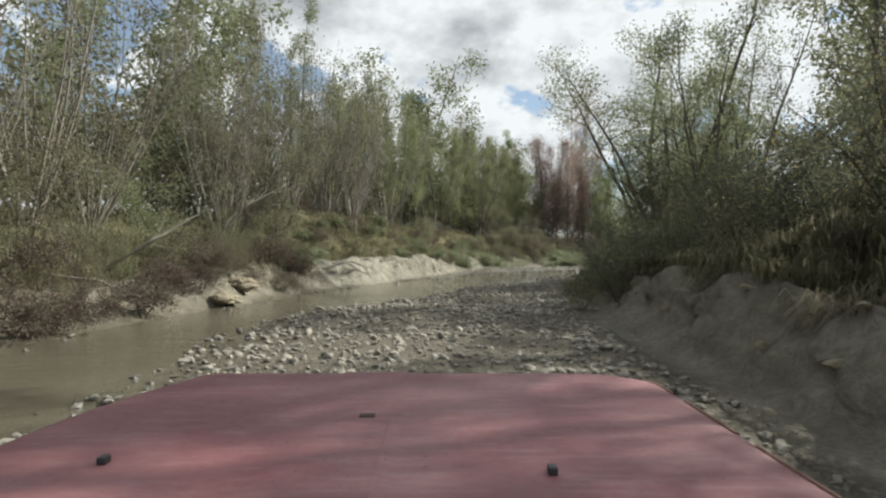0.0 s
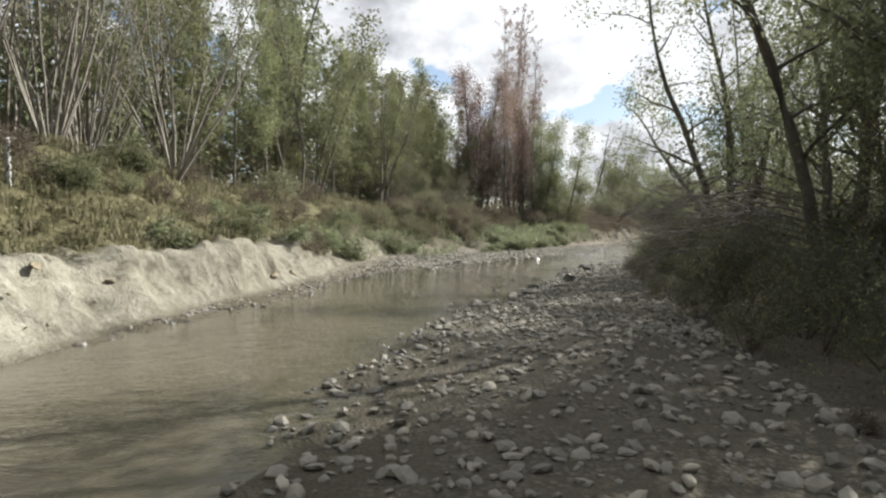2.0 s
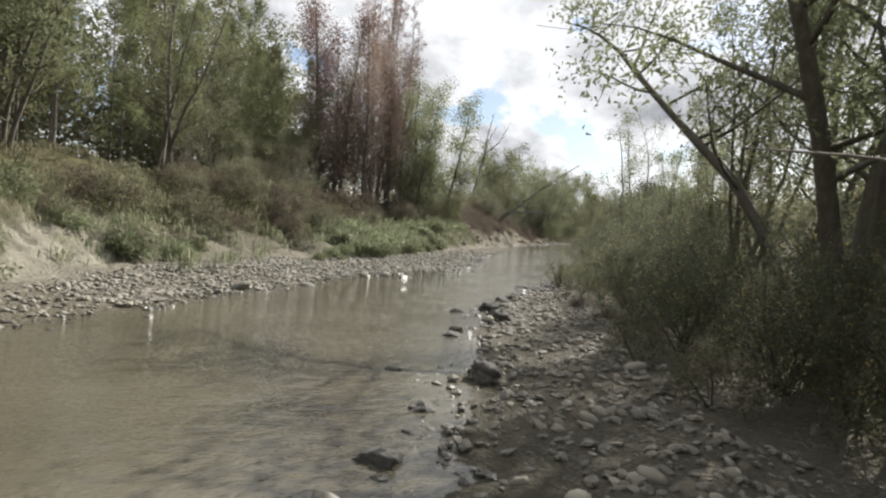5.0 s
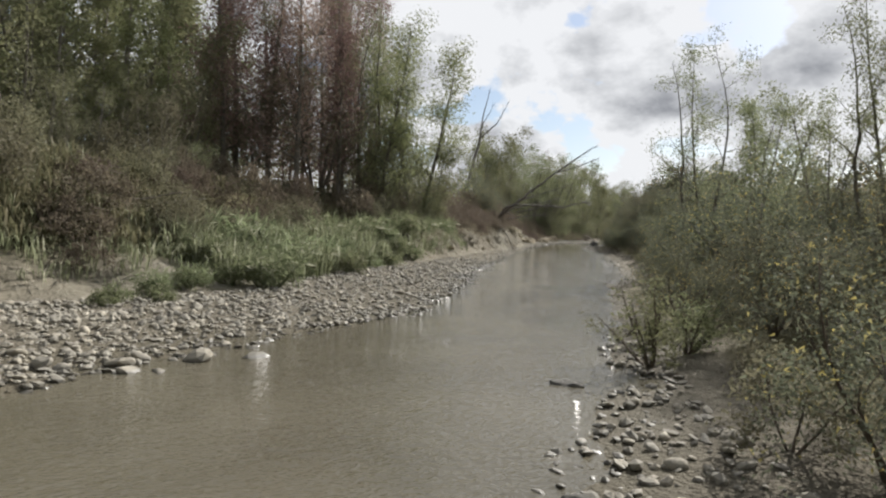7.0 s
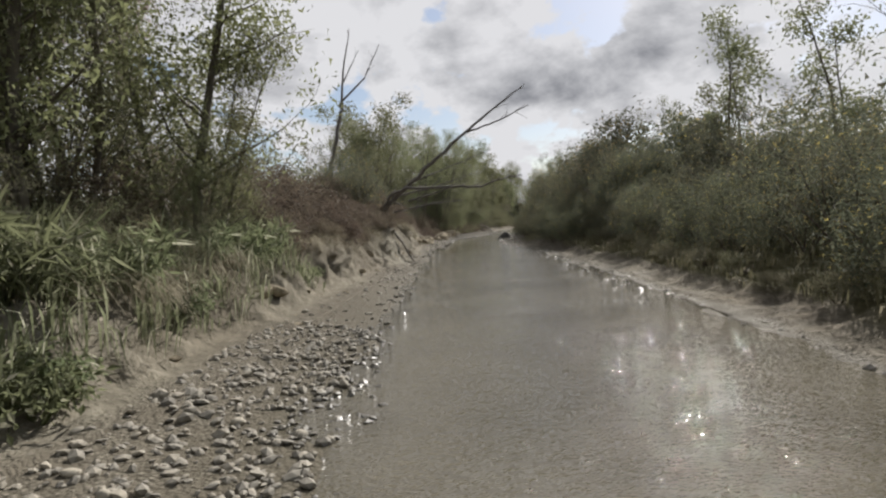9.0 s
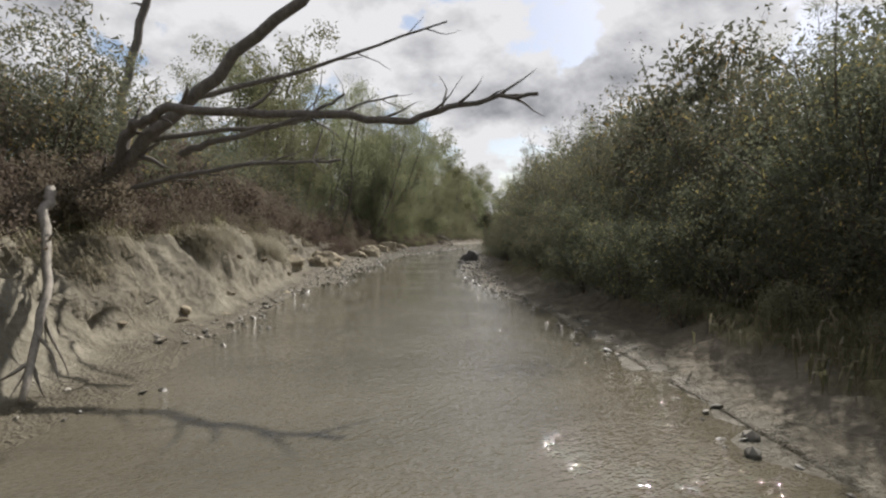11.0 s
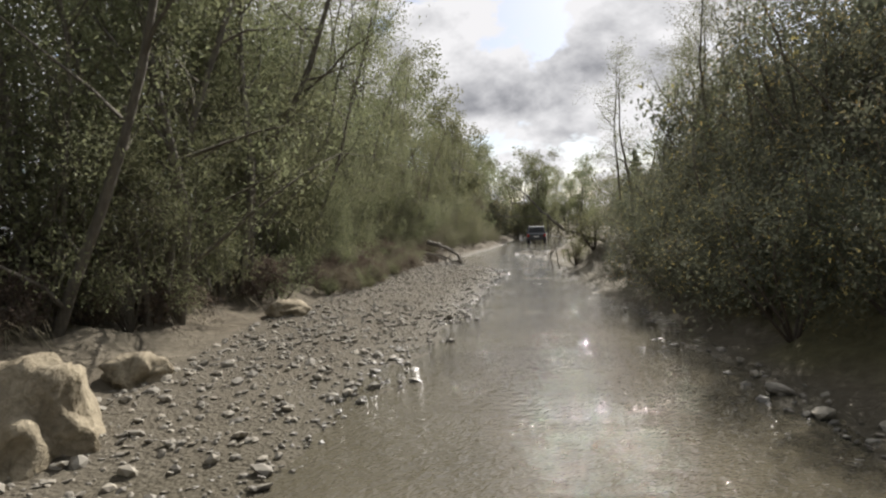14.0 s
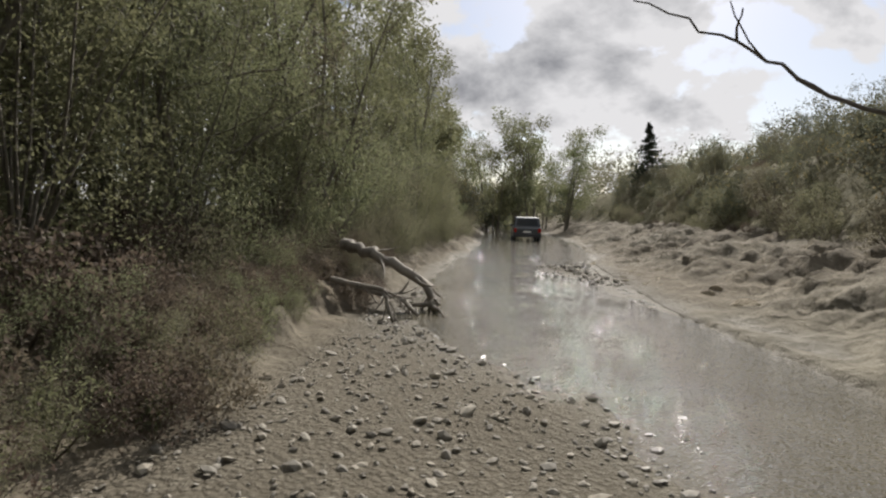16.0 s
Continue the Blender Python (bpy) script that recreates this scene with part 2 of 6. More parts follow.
M_BARK = bark_material("willow_bark", (0.11, 0.095, 0.07), (0.21, 0.185, 0.145))
M_PALE = bark_material("poplar_bark", (0.20, 0.175, 0.14), (0.36, 0.33, 0.28))
M_DEAD = bark_material("dead_grey_wood", (0.13, 0.115, 0.10), (0.27, 0.245, 0.215))
M_TWIG = bark_material("dark_twigs", (0.09, 0.07, 0.05), (0.16, 0.125, 0.095))


def paint_material(name, a, b, rough=0.35, coat=0.3):
    n = Nodes(name)
    f = n.noise(5.0, 6.0, 0.65)
    g = n.noise(38.0, 5.0, 0.6)
    col = n.mix(n.maths("MULTIPLY", g, 0.35), n.ramp(f, [(0.35, a), (0.65, b)]), tuple(0.8 * c for c in a))
    return n.done(n.surface(col, n.maths("ADD", rough, n.maths("MULTIPLY", g, 0.25)), n.bump(g, 0.08, 0.003), coat=coat))


def plain_material(name, color, rough=0.6, metal=0.0):
    n = Nodes(name)
    f = n.noise(9.0, 5.0, 0.6)
    return n.done(n.surface(n.mix(n.maths("MULTIPLY", f, 0.4), color, tuple(0.6 * c for c in color)), rough, n.bump(f, 0.15, 0.01), metal))


def bonnet_material():
    """Chalky red paint: dust in broad patches, fine streaks along the panel, small chips."""
    n = Nodes("faded_red_paint")
    stretch = n.add("ShaderNodeMapping", Scale=(1.0, 5.0, 1.0))
    n.t.links.new(n.coords(), stretch.inputs["Vector"])
    streak, fine, broad, spot = n.noise(7.0, 6.0, 0.65, stretch.outputs[0]), n.noise(42.0, 5.0, 0.6), n.noise(2.2, 4.0, 0.6), n.noise(75.0, 2.0, 0.5)
    col = n.ramp(broad, [(0.35, (0.185, 0.055, 0.06)), (0.65, (0.25, 0.115, 0.115))])
    col = n.mix(n.ramp(streak, [(0.5, (0, 0, 0)), (0.75, (0.5, 0.5, 0.5))]), col, (0.34, 0.22, 0.21))
    col = n.mix(n.maths("MULTIPLY", fine, 0.35), col, (0.15, 0.06, 0.06))
    col = n.mix(n.ramp(spot, [(0.70, (0, 0, 0)), (0.74, (0.8, 0.8, 0.8))]), col, (0.055, 0.03, 0.028))
    return n.done(n.surface(col, n.maths("ADD", 0.45, n.maths("MULTIPLY", fine, 0.3)), n.bump(fine, 0.1, 0.003), coat=0.06))


M_RED_PAINT = bonnet_material()
M_RUST = plain_material("rusty_chipped_edge", (0.15, 0.075, 0.05), 0.85)
M_DARK_PAINT = paint_material("dark_blue_green_paint", (0.018, 0.024, 0.03), (0.035, 0.042, 0.05), 0.25, 0.5)
M_RUBBER = plain_material("black_rubber", (0.025, 0.025, 0.025), 0.8)
M_PLASTIC = plain_material("dark_plastic", (0.03, 0.03, 0.032), 0.5)
M_STEEL = plain_material("dull_steel", (0.42, 0.42, 0.43), 0.4, 0.8)
M_TAIL = plain_material("red_lamp_lens", (0.35, 0.015, 0.012), 0.2)
M_PLATE = plain_material("pale_plate", (0.7, 0.7, 0.66), 0.5)
M_GLASS = plain_material("dark_tinted_glass", (0.02, 0.024, 0.026), 0.05)
M_WHITE = plain_material("white_painted_post", (0.5, 0.52, 0.5), 0.6)


def clay_block_material():
    n = Nodes("dried_clay_block")
    f, g = n.noise(3.0, 7.0, 0.65), n.noise(16.0, 5.0, 0.6)
    col = n.ramp(n.mix(0.5, f, g), [(0.32, (0.12, 0.10, 0.068)), (0.5, (0.235, 0.20, 0.138)), (0.68, (0.35, 0.305, 0.22))])
    return n.done(n.surface(col, 0.95, n.bump(n.mix(0.5, f, g), 0.9, 0.08), spec=0.25))


M_CLAY = clay_block_material()
M_BOULDER = bark_material("dark_wet_boulder", (0.07, 0.065, 0.055), (0.15, 0.14, 0.12), 3.0)


# ---- the river's course ----
COURSE = [(-1, -40), (-0.3, -20), (0, 0), (1.6, 18), (5.6, 31), (12, 44.5), (20, 57), (30.3, 71.5), (40, 86), (50, 99), (60, 111), (71, 122), (86, 135), (106, 154), (130, 178)]


def course():
    """The stream's middle line, every half metre: distance along it, place, direction."""
    k = np.array(COURSE, float)
    out = []
    for i in range(len(k) - 1):
        a, b, c, d = k[max(i - 1, 0)], k[i], k[i + 1], k[min(i + 2, len(k) - 1)]
        for u in np.linspace(0, 1, 40, endpoint=False):
            out.append(0.5 * (2 * b + (c - a) * u + (2 * a - 5 * b + 4 * c - d) * u * u + (3 * b - a - 3 * c + d) * u ** 3))
    p = np.array(out + [k[-1]])
    s = np.r_[0, np.cumsum(np.linalg.norm(np.diff(p, axis=0), axis=1))]
    s -= s[np.argmin(np.abs(p[:, 1]))]
    along = np.arange(s[0], s[-1], 0.5)
    q = np.stack([np.interp(along, s, p[:, 0]), np.interp(along, s, p[:, 1])], 1)
    w = np.hanning(25)
    w /= w.sum()
    q = np.stack([np.convolve(np.pad(q[:, a], 12, mode="reflect", reflect_type="odd"), w, "valid") for a in (0, 1)], 1)
    g = np.gradient(q, axis=0)
    return along, q, g / np.linalg.norm(g, axis=1)[:, None]


ALONG, MIDDLE, HEADING = course()


def at(s, d):
    """The place s metres up the stream and d metres to the left of its middle line."""
    x, y = np.interp(s, ALONG, MIDDLE[:, 0]), np.interp(s, ALONG, MIDDLE[:, 1])
    tx, ty = np.interp(s, ALONG, HEADING[:, 0]), np.interp(s, ALONG, HEADING[:, 1])
    return x - ty * d, y + tx * d


def course_of(x, y):
    """The way back: s and d of places."""
    s, d = np.empty(len(x)), np.empty(len(x))
    for a in range(0, len(x), 4000):
        xx, yy = x[a:a + 4000], y[a:a + 4000]
        i = np.argmin((xx[:, None] - MIDDLE[None, :, 0]) ** 2 + (yy[:, None] - MIDDLE[None, :, 1]) ** 2, axis=1)
        dx, dy, tx, ty = xx - MIDDLE[i, 0], yy - MIDDLE[i, 1], HEADING[i, 0], HEADING[i, 1]
        s[a:a + 4000] = ALONG[i] + np.clip(tx * dx + ty * dy, -0.3, 0.3)
        d[a:a + 4000] = -ty * dx + tx * dy
    return s, d


# s, water's right and left edge
WATER = np.array([(-40, 3.5, 6.5), (0, 3.5, 6.5), (6, 3.7, 6.4), (10.8, 4.3, 6.5), (14, 4.0, 6.1), (16, 2.8, 6.1), (21, 1.9, 5.8), (25, 1.75, 5.2), (29, 1.3, 5.0), (31, 0.8, 5.2), (33.5, 0.1, 5.3), (35.5, -0.05, 5.0), (39.5, -0.3, 4.3), (42.5, -0.6, 3.6), (45, -1.2, 3.1), (46.8, -1.75, 2.7), (49.5, -1.95, 1.4), (52, -2.1, 1.1), (56, -2.35, 1.25), (60, -2.5, 1.6), (63, -3.2, 1.9), (70, -3.1, 2.1), (75, -2.8, 2.4), (82, -2.8, 2.3), (89, -2.8, 2.4), (91.5, -2.4, 2.6), (92.5, -2.2, 2.1), (95, -1.9, 1.8), (101, -1.7, 1.8), (107, -2.1, 2.0), (112, -2.4, 1.5), (117, -3.0, 0.35), (120, -3.2, -0.15), (125, -3.4, -0.75), (130.5, -3.1, -1.4), (133, -3.5, -1.35), (134.1, -3.6, -0.4), (135.7, -3.6, 0.5), (137, -3.3, 0.9), (139, -2.8, 0.9), (143, -2.5, 1.0), (150, -3.3, 1.1), (160, -4.6, 1.0), (220, -4, 1)])
# s, left toe of the bank, height of its steep face, width of the face, further rise behind it
LEFT = np.array([(-40, 7.2, 0.8, 1.5, 1.6), (0, 7.0, 0.6, 1.6, 1.6), (10, 6.6, 0.5, 1.5, 1.6), (18, 6.3, 0.6, 1.1, 1.5), (25, 5.6, 0.9, 0.8, 1.9), (30, 5.4, 0.9, 0.9, 1.9), (35, 6.2, 0.8, 1.4, 1.8), (42, 7.6, 1.0, 1.2, 1.7), (47, 6.6, 0.8, 1.4, 1.7), (49, 5.4, 0.6, 1.6, 1.8), (51, 4.4, 0.5, 1.8, 1.9), (56, 4.4, 0.5, 1.6, 1.9), (60, 4.0, 0.6, 1.3, 1.7), (63, 3.6, 0.9, 0.8, 1.4), (75, 3.6, 0.9, 0.9, 1.2), (90, 3.0, 1.15, 1.0, 1.3), (94, 3.2, 1.1, 0.9, 1.4), (97, 3.5, 1.1, 1.0, 1.4), (100, 3.5, 0.8, 1.3, 1.5), (108, 3.4, 0.35, 1.5, 1.6), (125, 2.9, 0.3, 1.2, 1.0), (137, 1.6, 0.35, 0.9, 0.9), (150, 1.2, 0.35, 1.0, 0.8)])
# the same to the right
RIGHT = np.array([(-40, -2.8, 1.2, 1.2, 1.2), (0, -2.6, 1.2, 1.1, 1.2), (10, -2.6, 1.1, 1.0, 1.2), (14, -2.4, 0.9, 1.2, 1.0), (18, -3.0, 0.6, 1.4, 0.8), (24, -3.2, 0.5, 1.4, 0.8), (35, -3.3, 0.4, 1.5, 0.8), (48, -3.4, 0.4, 1.5, 0.8), (56, -2.9, 0.5, 2.0, 1.0), (64, -3.7, 0.6, 2.6, 1.4), (80, -3.5, 0.6, 2.2, 1.4), (94, -3.1, 0.6, 1.6, 1.4), (115, -3.4, 0.6, 1.6, 1.6), (132, -3.5, 0.8, 1.4, 1.2), (137, -3.4, 0.8, 5.0, 2.0), (150, -3.8, 1.0, 5.5, 3.4), (170, -5.0, 1.0, 4.0, 3.4)])


# s and how dry and pale each bank's clay is, with shade from plants worked in
PALE_LEFT = np.array([(0, 0.2), (13, 0.2), (19, 0.5), (23, 0.85), (36, 0.85), (42, 0.5), (60, 0.45), (64, 0.4), (80, 0.45), (95, 0.5), (106, 0.35), (112, 0.05), (140, 0.05)])
PALE_RIGHT = np.array([(0, 0.5), (13, 0.35), (18, 0.1), (60, 0.05), (66, 0.05), (95, 0.05), (122, 0.1), (127, 0.5), (135, 0.45), (139, 0.1), (170, 0.1)])


def smooth(u):
    u = np.clip(u, 0, 1)
    return u * u * (3 - 2 * u)


def value_noise(x, y, seed):
    """Smooth random values between -1 and 1, one per unit cell."""
    xi, yi = np.floor(x), np.floor(y)
    u, v = smooth(x - xi), smooth(y - yi)

    def corner(a, b):
        h = np.sin(a * 127.1 + b * 311.7 + seed * 74.7) * 43758.5453
        return 2 * (h - np.floor(h)) - 1

    return (corner(xi, yi) * (1 - u) + corner(xi + 1, yi) * u) * (1 - v) + (corner(xi, yi + 1) * (1 - u) + corner(xi + 1, yi + 1) * u) * v


def mud_lumps(x, y):
    """The broken surface of the drying mud flat."""
    return 0.13 * np.abs(value_noise(x / 1.6, y / 0.9, 21)) + 0.08 * np.abs(value_noise(x / 0.6, y / 0.6, 22)) - 0.06


def land(x, y):
    """Height of the ground, and how much clay, grass and wetness it shows there."""
    x, y = np.asarray(x, float).ravel(), np.asarray(y, float).ravel()
    s, d = course_of(x, y)
    w = [np.interp(s, WATER[:, 0], WATER[:, k]) for k in (1, 2)]
    lt, lh, lw, lr = [np.interp(s, LEFT[:, 0], LEFT[:, k]) for k in (1, 2, 3, 4)]
    rt, rh, rw, rr = [np.interp(s, RIGHT[:, 0], RIGHT[:, k]) for k in (1, 2, 3, 4)]
    n1, n2, n3, n4 = value_noise(x / 3.1, y / 3.1, 1), value_noise(x / 1.1, y / 1.1, 2), value_noise(x / 0.45, y / 0.45, 3), value_noise(x / 9, y / 9, 4)
    wob = 0.30 * n1 + 0.08 * n2 + 0.04 * n3
    a, b = d - lt + wob, rt - d + wob
    # the bed
    inside = np.minimum(d - w[0], w[1] - d) + 0.25 * n2
    z = np.where(inside > 0, -0.03 - 0.16 * smooth(inside / 1.1), 0.14 * smooth(-inside / 2.2)) + 0.025 * n3 * (inside < 0.2) + 0.03 * n2 * (inside < 0)
    # a low gravel spit in the upper reach
    z = z + 0.26 * np.exp(-((s - 146) / 2.2) ** 2 - ((d + 1.9) / 0.7) ** 2)
    # the banks
    n5 = value_noise(x / 0.75, y / 0.75, 12)
    chunk = 1 + 0.2 * n2 + 0.12 * n5 + 0.07 * n3
    zl = 0.05 + lh * smooth(a / lw) * chunk + lr * smooth((a - lw) / 4.0) + 0.012 * np.clip(a - 8, 0, 400)
    zr = 0.05 + rh * smooth(b / rw) * chunk + rr * smooth((b - rw) / 4.0) + 0.012 * np.clip(b - 8, 0, 400)
    # ledges where the clay has broken away in blocks
    ledge = np.floor(zl / 0.32) * 0.32 + 0.32 * smooth((zl / 0.32 - np.floor(zl / 0.32)) * 2.2 - 0.6)
    zl = zl + 0.4 * (ledge - zl) * smooth((lh + 0.3 - zl) / 0.3)
    ridged = np.abs(value_noise(x / 0.8 + 5, y / 0.8, 6))
    rough = 0.10 * n2 + 0.06 * n3 - 0.06 * (0.35 - np.minimum(ridged, 0.35)) / 0.35
    z = np.where(a > 0, np.maximum(z, zl + rough * smooth(a / 0.6)), z)
    rough = rough + mud_lumps(x, y) * smooth((s - 134) / 4) * smooth(b / 1.0)
    z = np.where(b > 0, np.maximum(z, zr + rough * smooth(b / 0.6)), z)
    z = z + 0.25 * n4 * smooth((np.maximum(a, b) - 3) / 5)
    # a low hill far to the right of the upper reach
    z = z + 8.0 * smooth((b - 12) / 40) * smooth((s - 128) / 40)
    bank = np.maximum(a, b)
    mud = np.where((b > 0) & (s > 136), 1.0, 0.0)
    pale = np.where(a > b, np.interp(s, PALE_LEFT[:, 0], PALE_LEFT[:, 1]), np.interp(s, PALE_RIGHT[:, 0], PALE_RIGHT[:, 1]))
    face = np.where(a > b, np.where(s > 110, 1.8, lw + 0.2), np.where(s > 136, rw * 1.1, np.where((s < 14) | (s > 123), rw * 0.9 + 0.1, np.where((s > 58) & (s < 96), 0.7, 0.15))))
    clay = smooth((bank + 0.3) / 0.4)
    grass = smooth((bank - face + 0.35 * n2 + 0.2 * n3) / 0.5)
    wet = np.maximum(smooth((0.10 - z) / 0.12), 0.1 * mud * smooth(0.5 + n2))
    return z, clay, grass, wet, np.clip(pale + 0.25 * n1, 0, 1)


def ground_z(s, d):
    x, y = at(s, d)
    return float(land([x], [y])[0][0])


def mesh_of(name, verts, faces, mat, smooth_faces=False):
    """A mesh from arrays."""
    me = bpy.data.meshes.new(name)
    me.from_pydata(np.asarray(verts).tolist(), [], faces.tolist() if hasattr(faces, "tolist") else faces)
    if mat is not None:
        me.materials.append(mat)
    if smooth_faces:
        me.polygons.foreach_set("use_smooth", [True] * len(me.polygons))
    return me


def spread(fine_from, fine_to, step, reach):
    """Grid lines: even between two places, then ever wider out to the reach."""
    mid = np.arange(fine_from, fine_to, step)
    grow, w = [], step
    while sum(grow) < reach:
        w *= 1.25
        grow.append(w)
    out = np.cumsum(grow)
    return np.r_[(fine_from - out)[::-1], mid, fine_to + out]


# stretches of bank and bar that the way passes close by: s from, s to, side, inner and outer distance from the toe
FINE = [(15, 44, 1, -0.6, 2.0), (57, 108, 1, -0.5, 1.9), (-2, 15, -1, -0.4, 2.3), (119, 138, -1, -0.5, 2.6), (133, 153, 1, -0.4, 1.6), (137.5, 166, -1, -0.4, 6.5), (58, 94, -1, -0.5, 1.8)]


def fine_cover(s, d):
    """How far inside a finely shaped stretch a place lies: 0 outside, 1 well inside."""
    out = np.zeros_like(s)
    for s0, s1, side, d0, d1 in FINE:
        toe = np.interp(s, LEFT[:, 0], LEFT[:, 1]) if side > 0 else np.interp(s, RIGHT[:, 0], RIGHT[:, 1])
        e = (d - toe) * side
        out = np.maximum(out, smooth((np.minimum.reduce([s - s0, s1 - s, e - d0, d1 - e]) - 0.25) / 0.35))
    return out


def build_banks():
    """Broken clay faces: ledges, slumped blocks, gullies, crumbs."""
    for s0, s1, side, d0, d1 in FINE:
        step = 0.066 if d1 < 4 else 0.11
        ss, ee = np.arange(s0, s1, step * 1.4), np.arange(d0, d1, step)
        sg, eg = (q.ravel() for q in np.meshgrid(ss, ee, indexing="ij"))
        table = LEFT if side > 0 else RIGHT
        toe = np.interp(sg, table[:, 0], table[:, 1])
        high = np.interp(sg, table[:, 0], table[:, 2])
        x, y = at(sg, toe + side * eg)
        z, clay, grass, wet, pale = land(x, y)
        edge = np.minimum.reduce([sg - s0, s1 - sg, eg - d0, d1 - eg])
        rise = smooth((z - 0.08) / 0.25) * (1 - 0.15 * smooth((sg - 14) / 3) * smooth((44 - sg) / 4))
        # uneven ledges, each with a crumbling lip
        step = 0.26 + 0.10 * value_noise(sg / 2.3, eg / 3.0, 31)
        q = z / step + 0.9 * value_noise(sg / 1.3, eg / 1.3, 32)
        lip = np.floor(q) + smooth((q - np.floor(q)) * 1.9 - 0.45) - q
        fall = 0.10 * value_noise(sg / 1.3, z / 0.5, 33) + 0.06 * value_noise(sg / 0.4, z / 0.2, 34) + 0.05 * value_noise(sg / 0.17, z / 0.1 + eg / 0.3, 35) + 0.06
        gully = -0.09 * smooth(1 - np.abs(value_noise(sg / 1.7, eg / 4.0, 36)) / 0.22)
        bits = 0.05 * value_noise(x / 0.2, y / 0.2, 37) + 0.04 * np.abs(value_noise(x / 0.11, y / 0.11, 38)) + 0.09 * np.abs(value_noise(x / 0.5, y / 0.5, 39))
        z = z + rise * (lip * step * 0.7 + gully * np.minimum(high, 1.0)) + bits * (0.35 + 0.65 * rise) * (1 - 0.5 * grass)
        e2 = eg - rise * (fall - 0.1) * (1 - smooth((eg - d1 + 0.5) / 0.4)) * 1.5
        x, y = at(sg, toe + side * e2)
        z = z - 0.34 * (1 - smooth(edge / 0.12))
        n, m = len(ee), len(ss)
        i = np.arange(n * m).reshape(m, n)
        f = np.stack([i[:-1, :-1], i[1:, :-1], i[1:, 1:], i[:-1, 1:]], -1).reshape(-1, 4)
        me = mesh_of("clay_bank", np.stack([x, y, z], 1), f if side < 0 else f[:, ::-1], M_GROUND, True)
        for name, val in (("clay", clay), ("grass", grass), ("wet", wet), ("pale", pale)):
            at_points = me.attributes.new(name, "FLOAT", "POINT")
            at_points.data.foreach_set("value", val.astype(np.float32))
        tagged(new("clay_bank", me), "broken grey-brown clay bank with crumbling ledges", "bank", kind="structure")


def build_ground():
    u, v = spread(-15, 24, 0.27, 1500), spread(-6, 185, 0.32, 1500)
    turn = radians(-29)
    uu, vv = np.meshgrid(u, v)
    x = uu.ravel() * math.cos(turn) - vv.ravel() * math.sin(turn)
    y = uu.ravel() * math.sin(turn) + vv.ravel() * math.cos(turn)
    z, clay, grass, wet, pale = land(x, y)
    near = (uu.ravel() > -40) & (uu.ravel() < 50) & (vv.ravel() > -30) & (vv.ravel() < 200)
    sc, dc = course_of(x[near], y[near])
    z[near] -= 0.3 * fine_cover(sc, dc)
    far = np.hypot(x - 40, y - 75)
    z = np.where(far > 300, np.minimum(z, 12.0), z)
    n, m = len(u), len(v)
    i = np.arange(n * m).reshape(m, n)
    f = np.stack([i[:-1, :-1], i[:-1, 1:], i[1:, 1:], i[1:, :-1]], -1).reshape(-1, 4)
    me = mesh_of("ground", np.stack([x, y, z], 1), f, M_GROUND, True)
    for name, val in (("clay", clay), ("grass", grass), ("wet", wet), ("pale", pale)):
        a = me.attributes.new(name, "FLOAT", "POINT")
        a.data.foreach_set("value", val.astype(np.float32))
    return tagged(new("ground", me), "valley floor of gravel, grey clay banks and rough grass", "ground", kind="structure")


build_ground()
build_banks()


def build_water():
    s = np.arange(-38, 215, 0.5)
    e = np.linspace(-1.0, 1.0, 17)
    w0, w1 = np.interp(s, WATER[:, 0], WATER[:, 1]) - 1.0, np.interp(s, WATER[:, 0], WATER[:, 2]) + 1.0
    d = (w0 + w1)[:, None] / 2 + (w1 - w0)[:, None] / 2 * e[None]
    x, y = at(np.repeat(s, 17), d.ravel())
    i = np.arange(len(s) * 17).reshape(-1, 17)
    f = np.stack([i[:-1, 1:], i[:-1, :-1], i[1:, :-1], i[1:, 1:]], -1).reshape(-1, 4)
    z = 0.006 * value_noise(x / 1.3, y / 1.3, 8)
    me = mesh_of("water", np.stack([x, y, z], 1), f, M_WATER, True)
    # how choppy the water runs along its way
    chop = np.interp(np.repeat(s, 17), (0, 30, 44, 56, 72, 90, 106, 116, 130, 150), (0.25, 0.3, 0.6, 1.0, 0.8, 0.45, 0.6, 1.0, 0.9, 1.0))
    a = me.attributes.new("chop", "FLOAT", "POINT")
    a.data.foreach_set("value", chop.astype(np.float32))
    return tagged(new("water", me), "shallow silty stream with sunlit ripples", "stream", kind="structure")


build_water()


